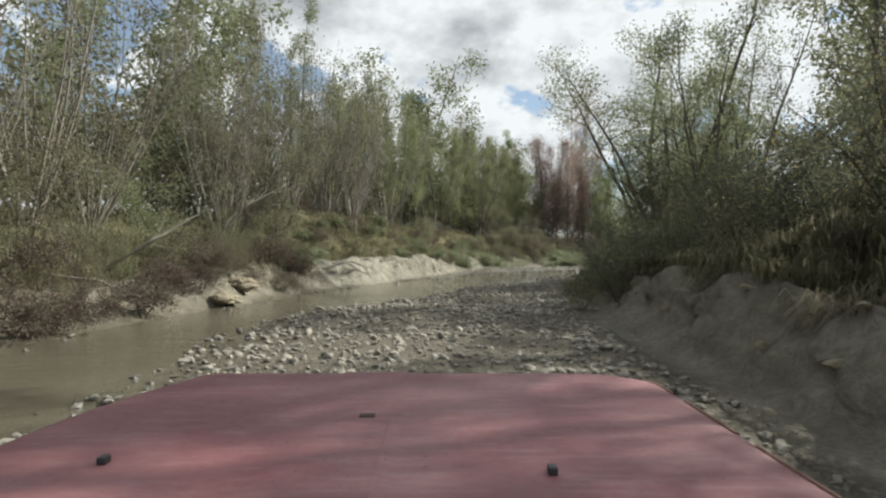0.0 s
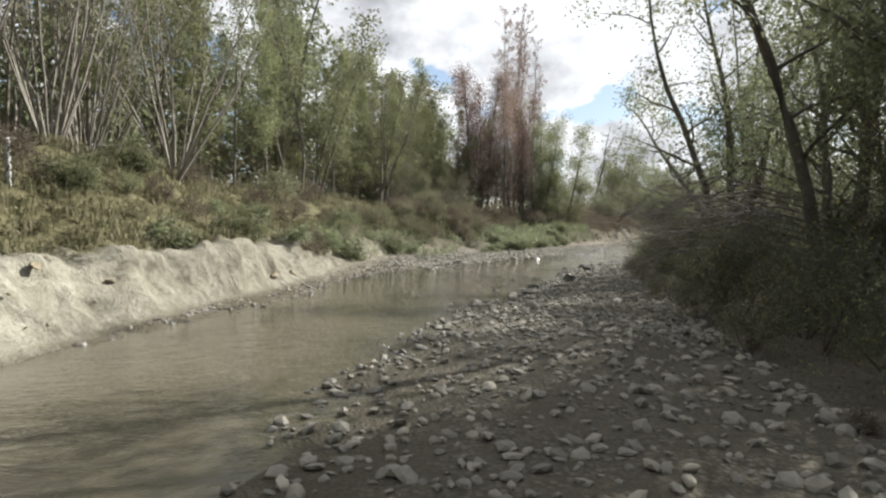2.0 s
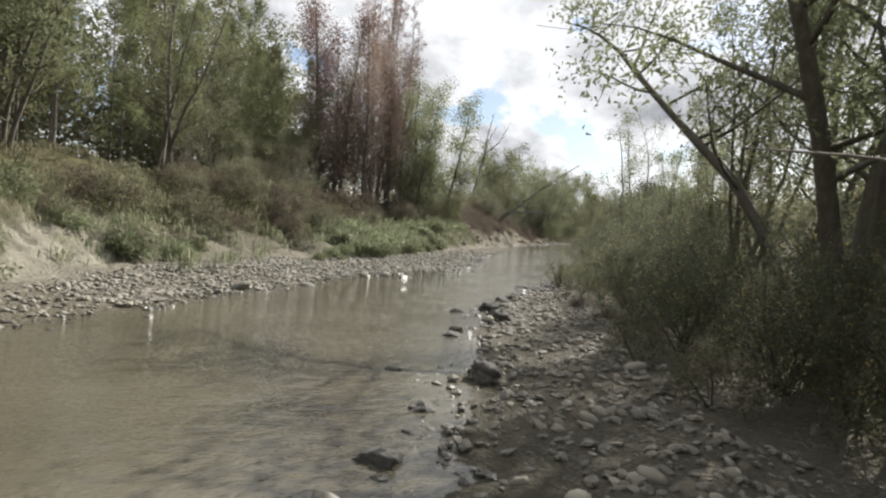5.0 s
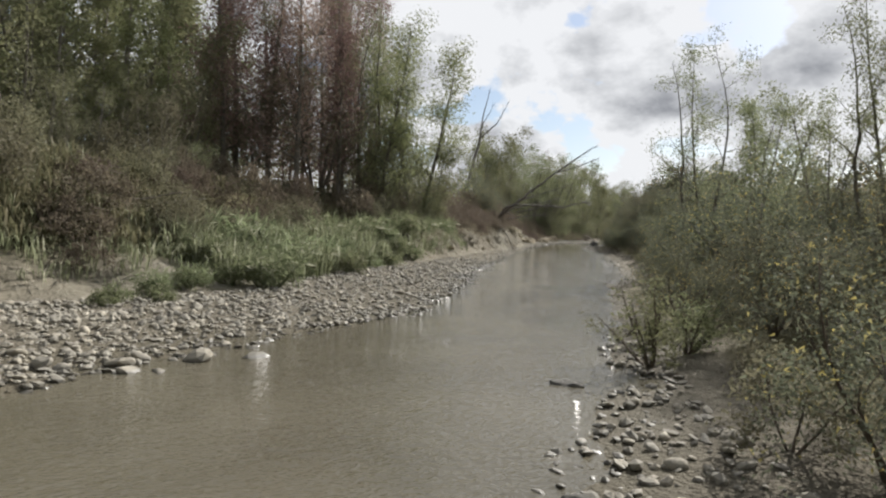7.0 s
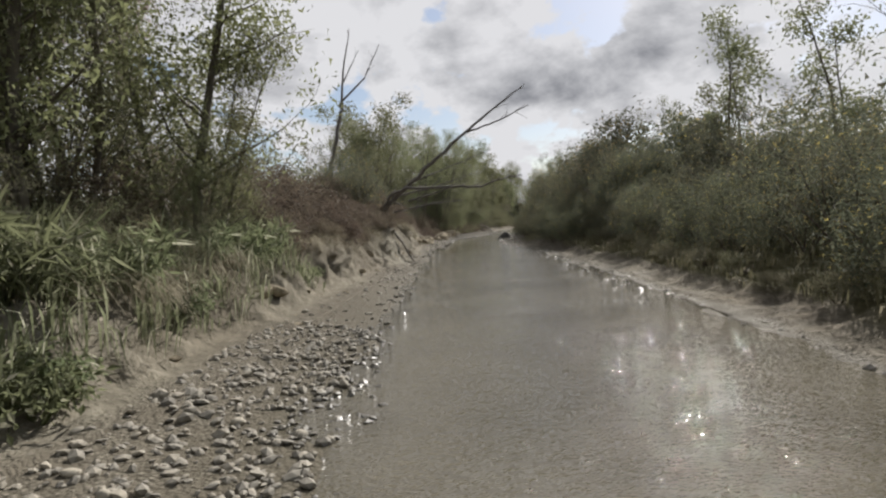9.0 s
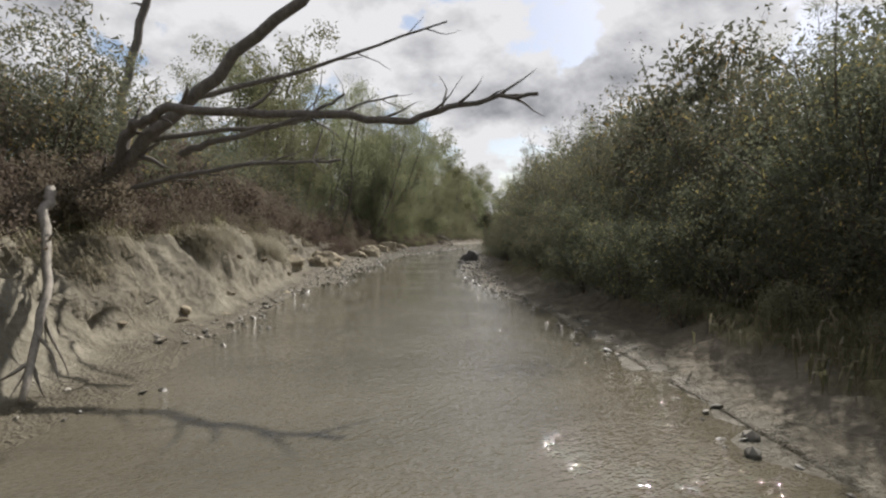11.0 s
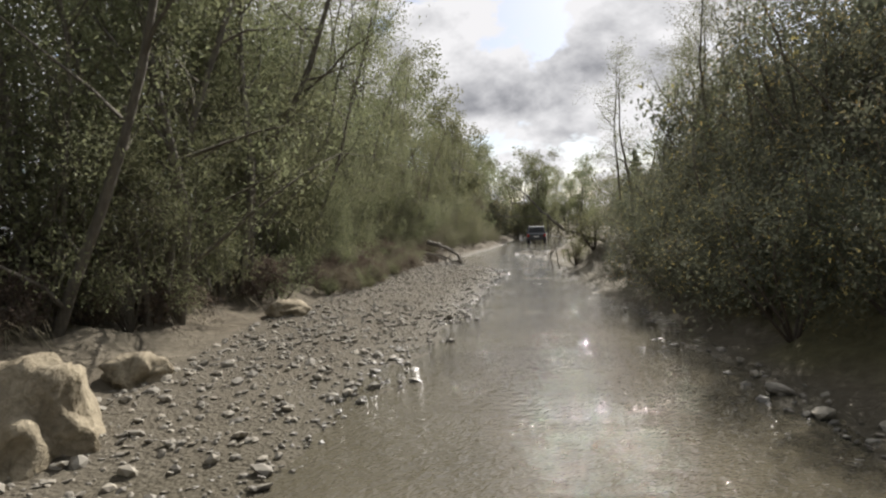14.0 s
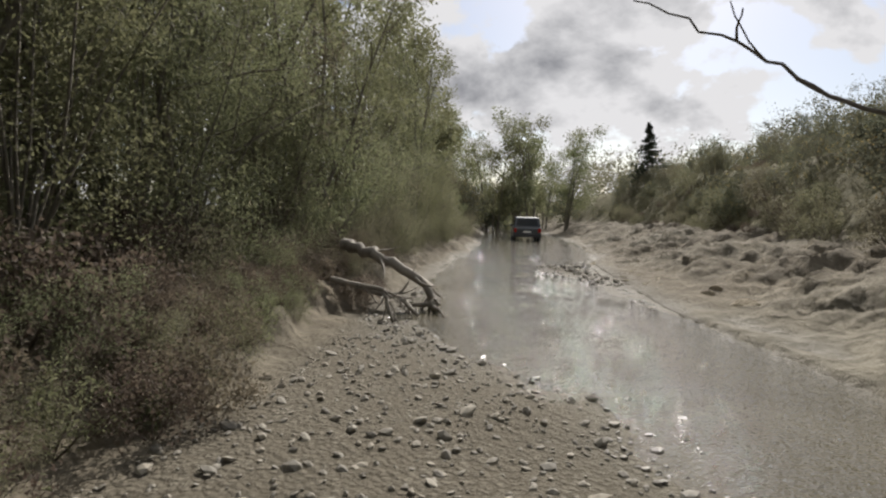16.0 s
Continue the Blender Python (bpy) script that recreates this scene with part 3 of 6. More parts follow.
# ---- plants: builders ----
class Shape:
    """Gathers vertices and faces of one mesh."""

    def __init__(self):
        self.v, self.f, self.n = [], [], 0

    def add(self, v, f):
        self.v.append(np.asarray(v, float))
        self.f.extend([[q + self.n for q in p] for p in f])
        self.n += len(v)

    def tube(self, pts, r0, r1, sides=5):
        pts = np.asarray(pts, float)
        k = len(pts)
        t = np.gradient(pts, axis=0)
        t /= np.linalg.norm(t, axis=1)[:, None] + 1e-9
        ref = np.where(np.abs(t[:, 2:3]) > 0.9, np.array([[1.0, 0, 0]]), np.array([[0, 0, 1.0]]))
        a = np.cross(t, ref)
        a /= np.linalg.norm(a, axis=1)[:, None] + 1e-9
        b = np.cross(t, a)
        r = np.linspace(r0, r1, k)[:, None, None]
        g = np.linspace(0, 2 * np.pi, sides, endpoint=False)
        ring = pts[:, None] + r * (np.cos(g)[None, :, None] * a[:, None] + np.sin(g)[None, :, None] * b[:, None])
        f = [[i * sides + j, i * sides + (j + 1) % sides, (i + 1) * sides + (j + 1) % sides, (i + 1) * sides + j] for i in range(k - 1) for j in range(sides)]
        f.append(list(range((k - 1) * sides, k * sides)))
        self.add(ring.reshape(-1, 3), f)

    def mesh(self, name, mat, smooth_faces=True):
        return mesh_of(name, np.concatenate(self.v), self.f, mat, smooth_faces)


def leaves_mesh(name, centres, rng, length, width, mat, droop=0.3, folded=False):
    """Many small leaves, one island each; folded ones along a midrib for plants close by."""
    c = np.asarray(centres, float)
    k = len(c)
    ax = rng.normal(size=(k, 3))
    ax[:, 2] -= droop
    ax /= np.linalg.norm(ax, axis=1)[:, None]
    side = np.cross(ax, rng.normal(size=(k, 3)))
    side /= np.linalg.norm(side, axis=1)[:, None] + 1e-9
    up = np.cross(ax, side)
    ln = length * rng.uniform(0.6, 1.3, (k, 1))
    wd = width * rng.uniform(0.7, 1.3, (k, 1))
    if not folded:
        v = np.stack([c + side * wd * 0.6, c - side * wd * 0.6, c + ax * ln * 1.05], 1).reshape(-1, 3)
        return mesh_of(name, v, np.arange(3 * k).reshape(k, 3), mat)
    v = np.stack([c, c + ax * ln * 0.45 + side * wd / 2 + up * wd * 0.15, c + ax * ln, c + ax * ln * 0.45 - side * wd / 2 + up * wd * 0.15], 1).reshape(-1, 3)
    f = np.arange(4 * k).reshape(k, 4)
    return mesh_of(name, v, f, mat)


def part(name, me, parent, label=""):
    ob = new(name, me)
    ob.parent = parent
    if label:
        ob["label"] = label
    return ob


def bend(rng, start, direction, length, steps, wander, lift):
    """A wandering line of points: a stem or branch."""
    p, d = np.array(start, float), np.array(direction, float)
    d /= np.linalg.norm(d)
    out = [p.copy()]
    for _ in range(steps):
        d = d + rng.normal(size=3) * wander
        d[2] += lift
        d /= np.linalg.norm(d)
        p = p + d * length / steps
        out.append(p.copy())
    return np.array(out)


def make_tree(name, seed, height, stems=1, lean=0.1, first=0.3, branches=16, reach=0.3, rise=0.9, radius=0.09, leaf=(0.11, 0.05), count=5000, leaves=M_WILLOW, bark=M_BARK, wander=0.07, sides=6, cloud=0.16, thin=5):
    """A tree with its foot at the origin: trunk and limbs in one mesh, the crown of leaves in another."""
    rng = np.random.default_rng(seed)
    wood, spots = Shape(), []
    for k in range(stems):
        ang = 2 * np.pi * (k + rng.uniform(-0.3, 0.3)) / stems
        h = height * rng.uniform(0.78, 1.0) if k else height
        tilt = lean * rng.uniform(0.5, 1.4)
        foot = np.array([math.cos(ang), math.sin(ang), 0]) * radius * (1.6 if stems > 1 else 0)
        line = bend(rng, foot - np.array([0, 0, 0.25]), (math.cos(ang) * tilt, math.sin(ang) * tilt, 1), h, 10, wander, 0.03)
        r = radius * (0.75 if stems > 1 else 1) * rng.uniform(0.8, 1.15)
        wood.tube(line, r, r * 0.12, sides)
        for q in range(branches):
            u = first + (1 - first) * (q + rng.uniform(0, 1)) / branches
            i = min(int(u * 10), 9)
            p0 = line[i] + (line[i + 1] - line[i]) * (u * 10 - i)
            a2 = rng.uniform(0, 2 * np.pi)
            ln = height * reach * (1.15 - 0.75 * u) * rng.uniform(0.6, 1.2)
            br = bend(rng, p0, (math.cos(a2), math.sin(a2), rise * rng.uniform(0.6, 1.3)), ln, 5, 0.16, 0.02)
            rb = r * (1 - 0.85 * u) * 0.45 + 0.006
            wood.tube(br, rb, 0.004, 3)
            spots.append(br[2:])
            for w in range(thin):
                j = rng.integers(1, 6)
                tw = bend(rng, br[j], rng.normal(size=3) + np.array([math.cos(a2), math.sin(a2), 0.5]) * 0.7, ln * rng.uniform(0.22, 0.5), 3, 0.22, -0.02)
                wood.tube(tw, 0.007, 0.003, 3)
                spots.append(tw)
    tree = new(name)
    part("trunk", wood.mesh("trunk", bark), tree)
    if count:
        # leaves sit along the twigs, in uneven clusters
        seg = np.concatenate([np.stack([s[:-1], s[1:]], 1) for s in spots])
        weight = rng.gamma(0.7, 1.0, len(seg))
        pick = rng.choice(len(seg), count, p=weight / weight.sum())
        u = rng.uniform(0, 1, (count, 1))
        c = seg[pick, 0] * (1 - u) + seg[pick, 1] * u + np.clip(rng.normal(size=(count, 3)), -1.7, 1.7) * cloud
        c[:, 2] = np.maximum(c[:, 2], 0.1)
        part("crown", leaves_mesh("crown", c, rng, leaf[0], leaf[1], leaves), tree)
    return tree


def make_bush(name, seed, height, width, leaf=(0.10, 0.04), count=5000, leaves=M_GORSE, bark=M_TWIG, clumps=70, cloud=0.2, stems=9, droop=0.1):
    """A dense shrub: many stems from one foot, leaves in clumps with gaps and an uneven outline."""
    rng = np.random.default_rng(seed)
    wood, centres = Shape(), []
    for k in range(stems):
        a = rng.uniform(0, 2 * np.pi)
        t = rng.uniform(0.1, 0.9)
        line = bend(rng, (0, 0, -0.15), (math.cos(a) * t * width / height, math.sin(a) * t * width / height, 1), height * rng.uniform(0.6, 1.02), 6, 0.10, 0.0)
        wood.tube(line, 0.035, 0.006, 4)
        for q in range(3):
            i = rng.integers(2, 6)
            tw = bend(rng, line[i], rng.normal(size=3) + np.array([0, 0, 0.6]), height * rng.uniform(0.12, 0.3), 3, 0.2, 0.03)
            wood.tube(tw, 0.010, 0.003, 3)
            centres += [tw[2], tw[3]]
        centres += [line[4], line[5], line[6]]
    while len(centres) < clumps + stems * 9:
        a, e = rng.uniform(0, 2 * np.pi), math.asin(rng.uniform(0.0, 1.0))
        r = rng.uniform(0.55, 1.0)
        centres.append(np.array([math.cos(a) * math.cos(e) * width / 2 * r, math.sin(a) * math.cos(e) * width / 2 * r, 0.12 * height + math.sin(e) * height * 0.85 * r]))
    centres = np.array(centres)
    weight = rng.gamma(1.2, 1.0, len(centres))
    pick = rng.choice(len(centres), count, p=weight / weight.sum())
    way = rng.normal(size=(count, 3))
    way /= np.linalg.norm(way, axis=1)[:, None]
    c = centres[pick] + way * 2.0 * cloud * rng.uniform(size=(count, 1)) ** 0.6
    c[:, 2] = np.maximum(c[:, 2], 0.04)
    bush = new(name)
    part("stem", wood.mesh("stem", bark), bush)
    part("foliage", leaves_mesh("foliage", c, rng, leaf[0], leaf[1], leaves, droop, count < 2000 and width < 2), bush)
    return bush


def make_conifer(name, seed, height):
    rng = np.random.default_rng(seed)
    wood, c = Shape(), []
    wood.tube(bend(rng, (0, 0, -0.2), (0, 0, 1), height, 8, 0.01, 0), 0.16, 0.02, 6)
    for q in range(110):
        u = (q + rng.uniform()) / 110
        z, ln, a = 0.12 * height + 0.86 * height * u, (1 - u) * height * 0.33 + 0.1, rng.uniform(0, 6.283)
        br = bend(rng, (0, 0, z), (math.cos(a), math.sin(a), -0.1), ln * rng.uniform(0.7, 1.1), 4, 0.06, 0.02)
        wood.tube(br, 0.03, 0.005, 3)
        for p in br[1:]:
            c.append(p + rng.normal(size=(12, 3)) * (0.04 + 0.14 * (1 - u)))
    tree = new(name)
    part("trunk", wood.mesh("trunk", M_BARK), tree)
    part("crown", leaves_mesh("crown", np.concatenate(c), rng, 0.3, 0.09, M_NEEDLE), tree)
    return tree


PLACE = random.Random(7)


def stand(ob, s, d, size=1.0, sink=0.0, turn=None, tall=None):
    """Stands a thing (the first time) or a copy of it at s, d on the ground."""
    x, y = at(s, d)
    z = float(land([x], [y])[0][0])
    m = Matrix.LocRotScale((float(x), float(y), z - sink), Euler((0, 0, PLACE.uniform(0, 6.28) if turn is None else turn)), (size, size, size * (tall or 1.0)))
    if ob.get("standing"):
        return copy_thing(ob, m)
    ob["standing"] = 1
    ob.matrix_basis = m
    return ob


def kinds(label, category, group, obs):
    return [tagged(o, label, category, group) for o in obs]


# ---- plants: the kinds that grow here ----
WILLOW_SAYS = ("tall many-stemmed willow in fresh yellow-green leaf", "tree", "willows along the stream")
WILLOWS = kinds(*WILLOW_SAYS, [
    make_tree("willow_tree", 11, 11, 3, 0.22, 0.25, 12, 0.27, 0.8, 0.14, (0.115, 0.045), 6200, M_WILLOW, M_BARK, 0.08, thin=2, cloud=0.26),
    make_tree("willow_tree", 12, 9.5, 4, 0.3, 0.2, 9, 0.28, 0.7, 0.11, (0.115, 0.045), 6200, M_WILLOW, M_BARK, 0.09, thin=2, cloud=0.26),
    make_tree("willow_tree", 13, 8, 2, 0.16, 0.12, 16, 0.27, 0.8, 0.10, (0.115, 0.045), 6200, M_WILLOW, M_BARK, 0.08, thin=2, cloud=0.26)])
NEAR_WILLOWS = kinds(*WILLOW_SAYS, [
    make_tree("willow_tree", 16, 9, 4, 0.28, 0.06, 12, 0.26, 0.7, 0.11, (0.07, 0.026), 14000, M_WILLOW, M_BARK, 0.09, thin=2, cloud=0.26),
    make_tree("willow_tree", 17, 10, 3, 0.2, 0.1, 14, 0.25, 0.8, 0.12, (0.07, 0.026), 14000, M_WILLOW, M_BARK, 0.09, thin=2, cloud=0.26)])
OVERHANG = kinds("tall willow whose leafy boughs reach out over the stream", "tree", "willows along the stream", [
    make_tree("willow_tree", 20, 10.5, 3, 0.28, 0.38, 14, 0.34, 0.6, 0.13, (0.078, 0.028), 13000, M_WILLOW, M_BARK, 0.08, thin=2, cloud=0.28)])
SPREADING = tagged(make_tree("willow_tree", 24, 9.5, 5, 0.42, 0.24, 14, 0.26, 0.6, 0.15, (0.095, 0.038), 13000, M_WILLOW, M_BARK, 0.09, thin=3, cloud=0.24), "old willow with leaning trunks and an open leafy crown", "tree", "willows along the stream")
COMPACT = tagged(make_tree("willow_tree", 25, 8.6, 2, 0.14, 0.16, 26, 0.22, 0.9, 0.13, (0.105, 0.044), 15000, M_POPLAR, M_BARK, 0.05, thin=3, cloud=0.3), "compact willow with a full yellow-green crown", "tree", "willows along the stream")
THICKET = kinds("dense leafy willow thicket, green down to the ground", "shrub", "willow thickets on the bank", [
    make_bush("willow_thicket", 18, 7.5, 4.6, (0.075, 0.028), 18000, M_WILLOW, M_BARK, 150, 0.3, 12),
    make_bush("willow_thicket", 19, 6.5, 4.4, (0.075, 0.028), 16000, M_OLIVE, M_BARK, 150, 0.3, 12)])
FAR_WILLOWS = kinds(*WILLOW_SAYS, [
    make_tree("willow_tree", 14, 10.5, 2, 0.2, 0.12, 9, 0.28, 0.7, 0.13, (0.21, 0.095), 2800, M_WILLOW, M_BARK, 0.07, thin=1, cloud=0.4, sides=5),
    make_tree("willow_tree", 15, 9.0, 3, 0.26, 0.1, 7, 0.3, 0.6, 0.11, (0.21, 0.095), 2800, M_WILLOW, M_BARK, 0.08, thin=1, cloud=0.4, sides=5)])
POPLAR_SAYS = ("slender young poplar with pale trunk and light crown", "tree", "young poplars on the bank")
POPLARS = kinds(*POPLAR_SAYS, [
    make_tree("poplar_tree", 21, 14, 1, 0.04, 0.12, 24, 0.15, 1.2, 0.10, (0.125, 0.07), 5800, M_POPLAR, M_PALE, 0.03, cloud=0.26, thin=2),
    make_tree("poplar_tree", 22, 12, 1, 0.06, 0.15, 22, 0.17, 1.1, 0.08, (0.125, 0.07), 5600, M_POPLAR, M_PALE, 0.04, cloud=0.26, thin=3),
    make_tree("poplar_tree", 23, 15, 1, 0.04, 0.3, 20, 0.13, 1.5, 0.10, (0.115, 0.06), 3800, M_WILLOW, M_BARK, 0.03, cloud=0.24, thin=3)])
BARE = kinds("bare poplar with pinkish buds and upright twigs", "tree", "bare poplars", [
    make_tree("bare_poplar_tree", 31, 15, 1, 0.03, 0.25, 34, 0.15, 1.9, 0.10, (0.09, 0.04), 2600, M_PINK, M_PALE, 0.02, cloud=0.08, thin=8),
    make_tree("bare_poplar_tree", 32, 13, 1, 0.04, 0.2, 30, 0.16, 1.9, 0.09, (0.09, 0.04), 2000, M_PINK, M_PALE, 0.02, cloud=0.08, thin=8)])
COPPER = tagged(make_tree("copper_tree", 41, 12, 1, 0.05, 0.1, 34, 0.17, 1.1, 0.12, (0.11, 0.06), 7500, M_RED, M_BARK, 0.03, cloud=0.42, thin=3), "upright tree in reddish-brown young leaf", "tree", "copper trees")
SCRUB = kinds("thicket of thin willow stems with olive leaves", "shrub", "willow scrub on the banks", [
    make_tree("willow_scrub", 51, 7, 8, 0.45, 0.08, 5, 0.2, 0.8, 0.05, (0.12, 0.042), 4200, M_OLIVE, M_BARK, 0.10, 3, 0.32, 0),
    make_tree("willow_scrub", 52, 5.5, 8, 0.55, 0.05, 5, 0.22, 0.7, 0.045, (0.12, 0.042), 4200, M_OLIVE, M_TWIG, 0.11, 3, 0.32, 0),
    make_tree("willow_scrub", 53, 6, 7, 0.5, 0.05, 5, 0.22, 0.7, 0.045, (0.12, 0.045), 4200, M_WILLOW, M_BARK, 0.11, 3, 0.32, 0)])
NEAR_SCRUB = kinds("thicket of thin willow stems with small green leaves", "shrub", "willow scrub on the banks", [
    make_tree("willow_scrub", 54, 5.5, 7, 0.55, 0.05, 6, 0.22, 0.7, 0.04, (0.078, 0.026), 6800, M_WILLOW, M_TWIG, 0.11, 3, 0.28, 1),
    make_tree("willow_scrub", 55, 5.0, 7, 0.5, 0.05, 6, 0.24, 0.6, 0.04, (0.078, 0.027), 6800, M_OLIVE, M_BARK, 0.11, 3, 0.28, 1)])
STEMS = kinds("thicket of bare leaning willow stems with few leaves", "shrub", "willow scrub on the banks", [
    make_tree("bare_willow_scrub", 56, 9, 16, 0.42, 0.3, 4, 0.16, 1.6, 0.045, (0.12, 0.045), 1200, M_OLIVE, M_PALE, 0.05, 4, 0.2, 1),
    make_tree("bare_willow_scrub", 57, 8, 14, 0.55, 0.3, 4, 0.18, 1.5, 0.045, (0.12, 0.045), 1000, M_OLIVE, M_PALE, 0.06, 4, 0.2, 1)])
GORSE_SAYS = ("dense dark green gorse bush with few yellow flowers", "bush", "gorse bushes along the stream")
GORSE = kinds(*GORSE_SAYS, [
    make_bush("gorse_bush", 61, 3.4, 3.8, (0.105, 0.036), 3600, stems=6),
    make_bush("gorse_bush", 62, 2.6, 3.6, (0.105, 0.036), 3400, stems=6),
    make_bush("gorse_bush", 63, 4.4, 4.2, (0.105, 0.036), 4000, stems=6)])
NEAR_GORSE = kinds(*GORSE_SAYS, [
    make_bush("gorse_bush", 66, 3.2, 3.8, (0.075, 0.026), 5800, stems=6),
    make_bush("gorse_bush", 67, 2.8, 3.6, (0.075, 0.026), 5500, stems=6)])
TALL_GORSE = kinds("tall dense broom bush in dull dark green", "bush", "broom bushes along the stream", [
    make_bush("broom_bush", 68, 5.0, 4.6, (0.075, 0.026), 9500, clumps=120),
    make_bush("broom_bush", 69, 4.4, 4.4, (0.075, 0.026), 9000, clumps=110)])
FAR_GORSE = kinds("dull green shrub on the slope behind the bank", "bush", "shrubs on the slopes", [
    make_bush("hillside_shrub", 64, 3.6, 4.4, (0.16, 0.065), 2600, stems=5, cloud=0.3),
    make_bush("hillside_shrub", 65, 4.6, 4.4, (0.16, 0.065), 2800, stems=5, cloud=0.3)])
BRAMBLE = kinds("low tangled shrub with brownish leaves", "bush", "brown shrubs on the banks", [
    make_bush("bramble_bush", 71, 1.6, 2.4, (0.095, 0.05), 2000, M_BROWN, stems=3),
    make_bush("bramble_bush", 72, 2.4, 2.8, (0.095, 0.05), 2400, M_BROWN, stems=3)])
LOW_SHRUB = kinds("low heathy shrub in dull leaf on the bank", "bush", "low shrubs on the banks", [
    make_bush("low_shrub", 73, 1.5, 2.3, (0.095, 0.05), 1900, M_BROWN, stems=3),
    make_bush("low_shrub", 74, 2.2, 2.6, (0.095, 0.05), 2200, M_OLIVE, stems=3)])
SAPLING = kinds("small leafy willow bush in bright green leaf", "bush", "small willow bushes", [
    make_bush("willow_bush", 81, 1.8, 1.3, (0.11, 0.035), 1000, M_WILLOW, M_TWIG, 40, 0.12, 7),
    make_bush("willow_bush", 82, 1.4, 1.9, (0.11, 0.04), 1000, M_WILLOW, M_TWIG, 40, 0.12, 7)])
HERBS = kinds("lush clump of waterside herbs with pale leaf undersides", "herb", "waterside herbs", [
    make_bush("herb_clump", 91, 0.7, 1.4, (0.15, 0.06), 750, M_HERB, M_HERB, 50, 0.12, 4),
    make_bush("herb_clump", 92, 0.9, 1.2, (0.30, 0.03), 750, M_HERB, M_HERB, 50, 0.12, 4)])
CONIFER = tagged(make_conifer("conifer_tree", 95, 9.0), "dark pointed conifer on the far slope", "tree", "conifers")


def row(things, s0, s1, step, d0, d1, size=(0.8, 1.15), sink=0.0, rnd=PLACE, back=None):
    """Plants a loose strip between s0 and s1, d0 and d1 from the middle line, set back along one stretch."""
    s = s0
    while s < s1:
        ob, here, d, k = rnd.choice(things), s + rnd.uniform(-0.4, 0.4) * step, rnd.uniform(d0, d1), rnd.uniform(*size)
        stand(ob, here, d - 0.9 if back and back[0] < here < back[1] else d, k, sink)
        s += step * rnd.uniform(0.75, 1.25)


# left bank, going upstream
row(SCRUB, 3, 22, 2.2, 8.2, 9.6, (0.6, 1.0))
row(SCRUB, -4, 21, 2.6, 11, 13, (1.1, 1.5))
row(FAR_WILLOWS, 0, 28, 3.6, 12, 18, (0.9, 1.25))
row(STEMS, 3, 22, 1.6, 8.5, 11.5, (0.85, 1.1))
row(STEMS, 22, 33, 1.0, 9.6, 12.0, (0.9, 1.15))
row(BRAMBLE, 4, 20, 1.7, 7.3, 8.2, (0.55, 0.9))
row(NEAR_SCRUB, 5, 20.5, 1.3, 6.9, 7.8, (0.45, 0.7))
row(BRAMBLE, 4, 20.5, 1.0, 6.6, 7.2, (0.4, 0.7))
row(BRAMBLE, 20, 46, 1.7, 7.2, 10.5, (0.4, 0.75))
row(SAPLING, 20, 46, 2.6, 6.9, 9.5, (0.5, 0.9))
row(HERBS, 19, 46, 1.1, 6.6, 9.0, (0.6, 1.1))
row(POPLARS, 23, 62, 1.3, 11.5, 15, (0.68, 0.88))
row(POPLARS, 22, 40, 1.8, 15.5, 22, (0.75, 0.95))
row(POPLARS, 40, 66, 1.7, 15.5, 22, (0.95, 1.15))
row(SCRUB, 24, 62, 3.2, 13.5, 15.5, (0.4, 0.65))
row(FAR_WILLOWS, 22, 42, 2.8, 14, 26, (0.8, 1.0))
row(FAR_WILLOWS, 42, 68, 2.8, 14, 26, (0.95, 1.3))
row(WILLOWS, 42, 60, 4.2, 11.5, 14, (0.7, 0.9))
stand(SCRUB[2], 38.5, 7.6, 0.42)
stand(SCRUB[2], 41.5, 9.2, 0.36)
row([BRAMBLE[0], LOW_SHRUB[1]], 38, 60, 2.2, 9.5, 11.5, (0.6, 0.9))
row(HERBS, 51.2, 61.5, 0.4, 4.0, 5.4, (0.7, 1.1))
row(HERBS, 52.0, 61, 0.4, 5.2, 7.0, (0.9, 1.5))
row(HERBS, 48.0, 51.6, 0.45, 4.6, 6.0, (0.45, 0.75))
row(BRAMBLE, 47.5, 52, 1.5, 6.4, 8.0, (0.4, 0.6))
row([BRAMBLE[0], LOW_SHRUB[1]], 50, 60, 0.9, 6.6, 8.0, (0.6, 0.85))
row([BRAMBLE[0], LOW_SHRUB[1]], 46, 58, 1.1, 8.2, 9.6, (0.7, 0.95))
row(SCRUB, 50, 62, 2.6, 9.0, 11.0, (0.4, 0.6))
row(BRAMBLE, 57, 70, 2.0, 6.6, 8.0, (0.9, 1.3))
row(NEAR_SCRUB, 60, 66, 1.0, 4.4, 5.2, (0.28, 0.42))
row(NEAR_SCRUB, 61, 67, 1.1, 5.4, 6.6, (0.4, 0.6))
row(FAR_WILLOWS, 64, 76, 2.0, 16, 21, (0.75, 0.95))
row(SCRUB, 66, 70, 1.8, 4.9, 6.0, (0.25, 0.4))
row(HERBS, 61, 70, 0.8, 4.3, 5.2, (0.7, 1.1))
for s, d, k, q in ((62.5, 8.6, 0.9, 0), (64.5, 7.4, 0.95, 1), (66.2, 7.0, 0.9, 0)):
    stand(NEAR_WILLOWS[q], s, d, k)
for s, d, k in ((60.5, 8.4, 0.85), (62.4, 7.6, 0.8), (64.2, 8.2, 0.95), (66.0, 9.2, 0.95), (61.5, 10.2, 1.0)):
    stand(COPPER, s, d, k)
for s, d, k, q in ((61.0, 10.5, 0.8, 1), (118.5, 4.9, 0.7, 1), (124, 4.6, 0.75, 0)):
    stand(THICKET[q], s, d, k)
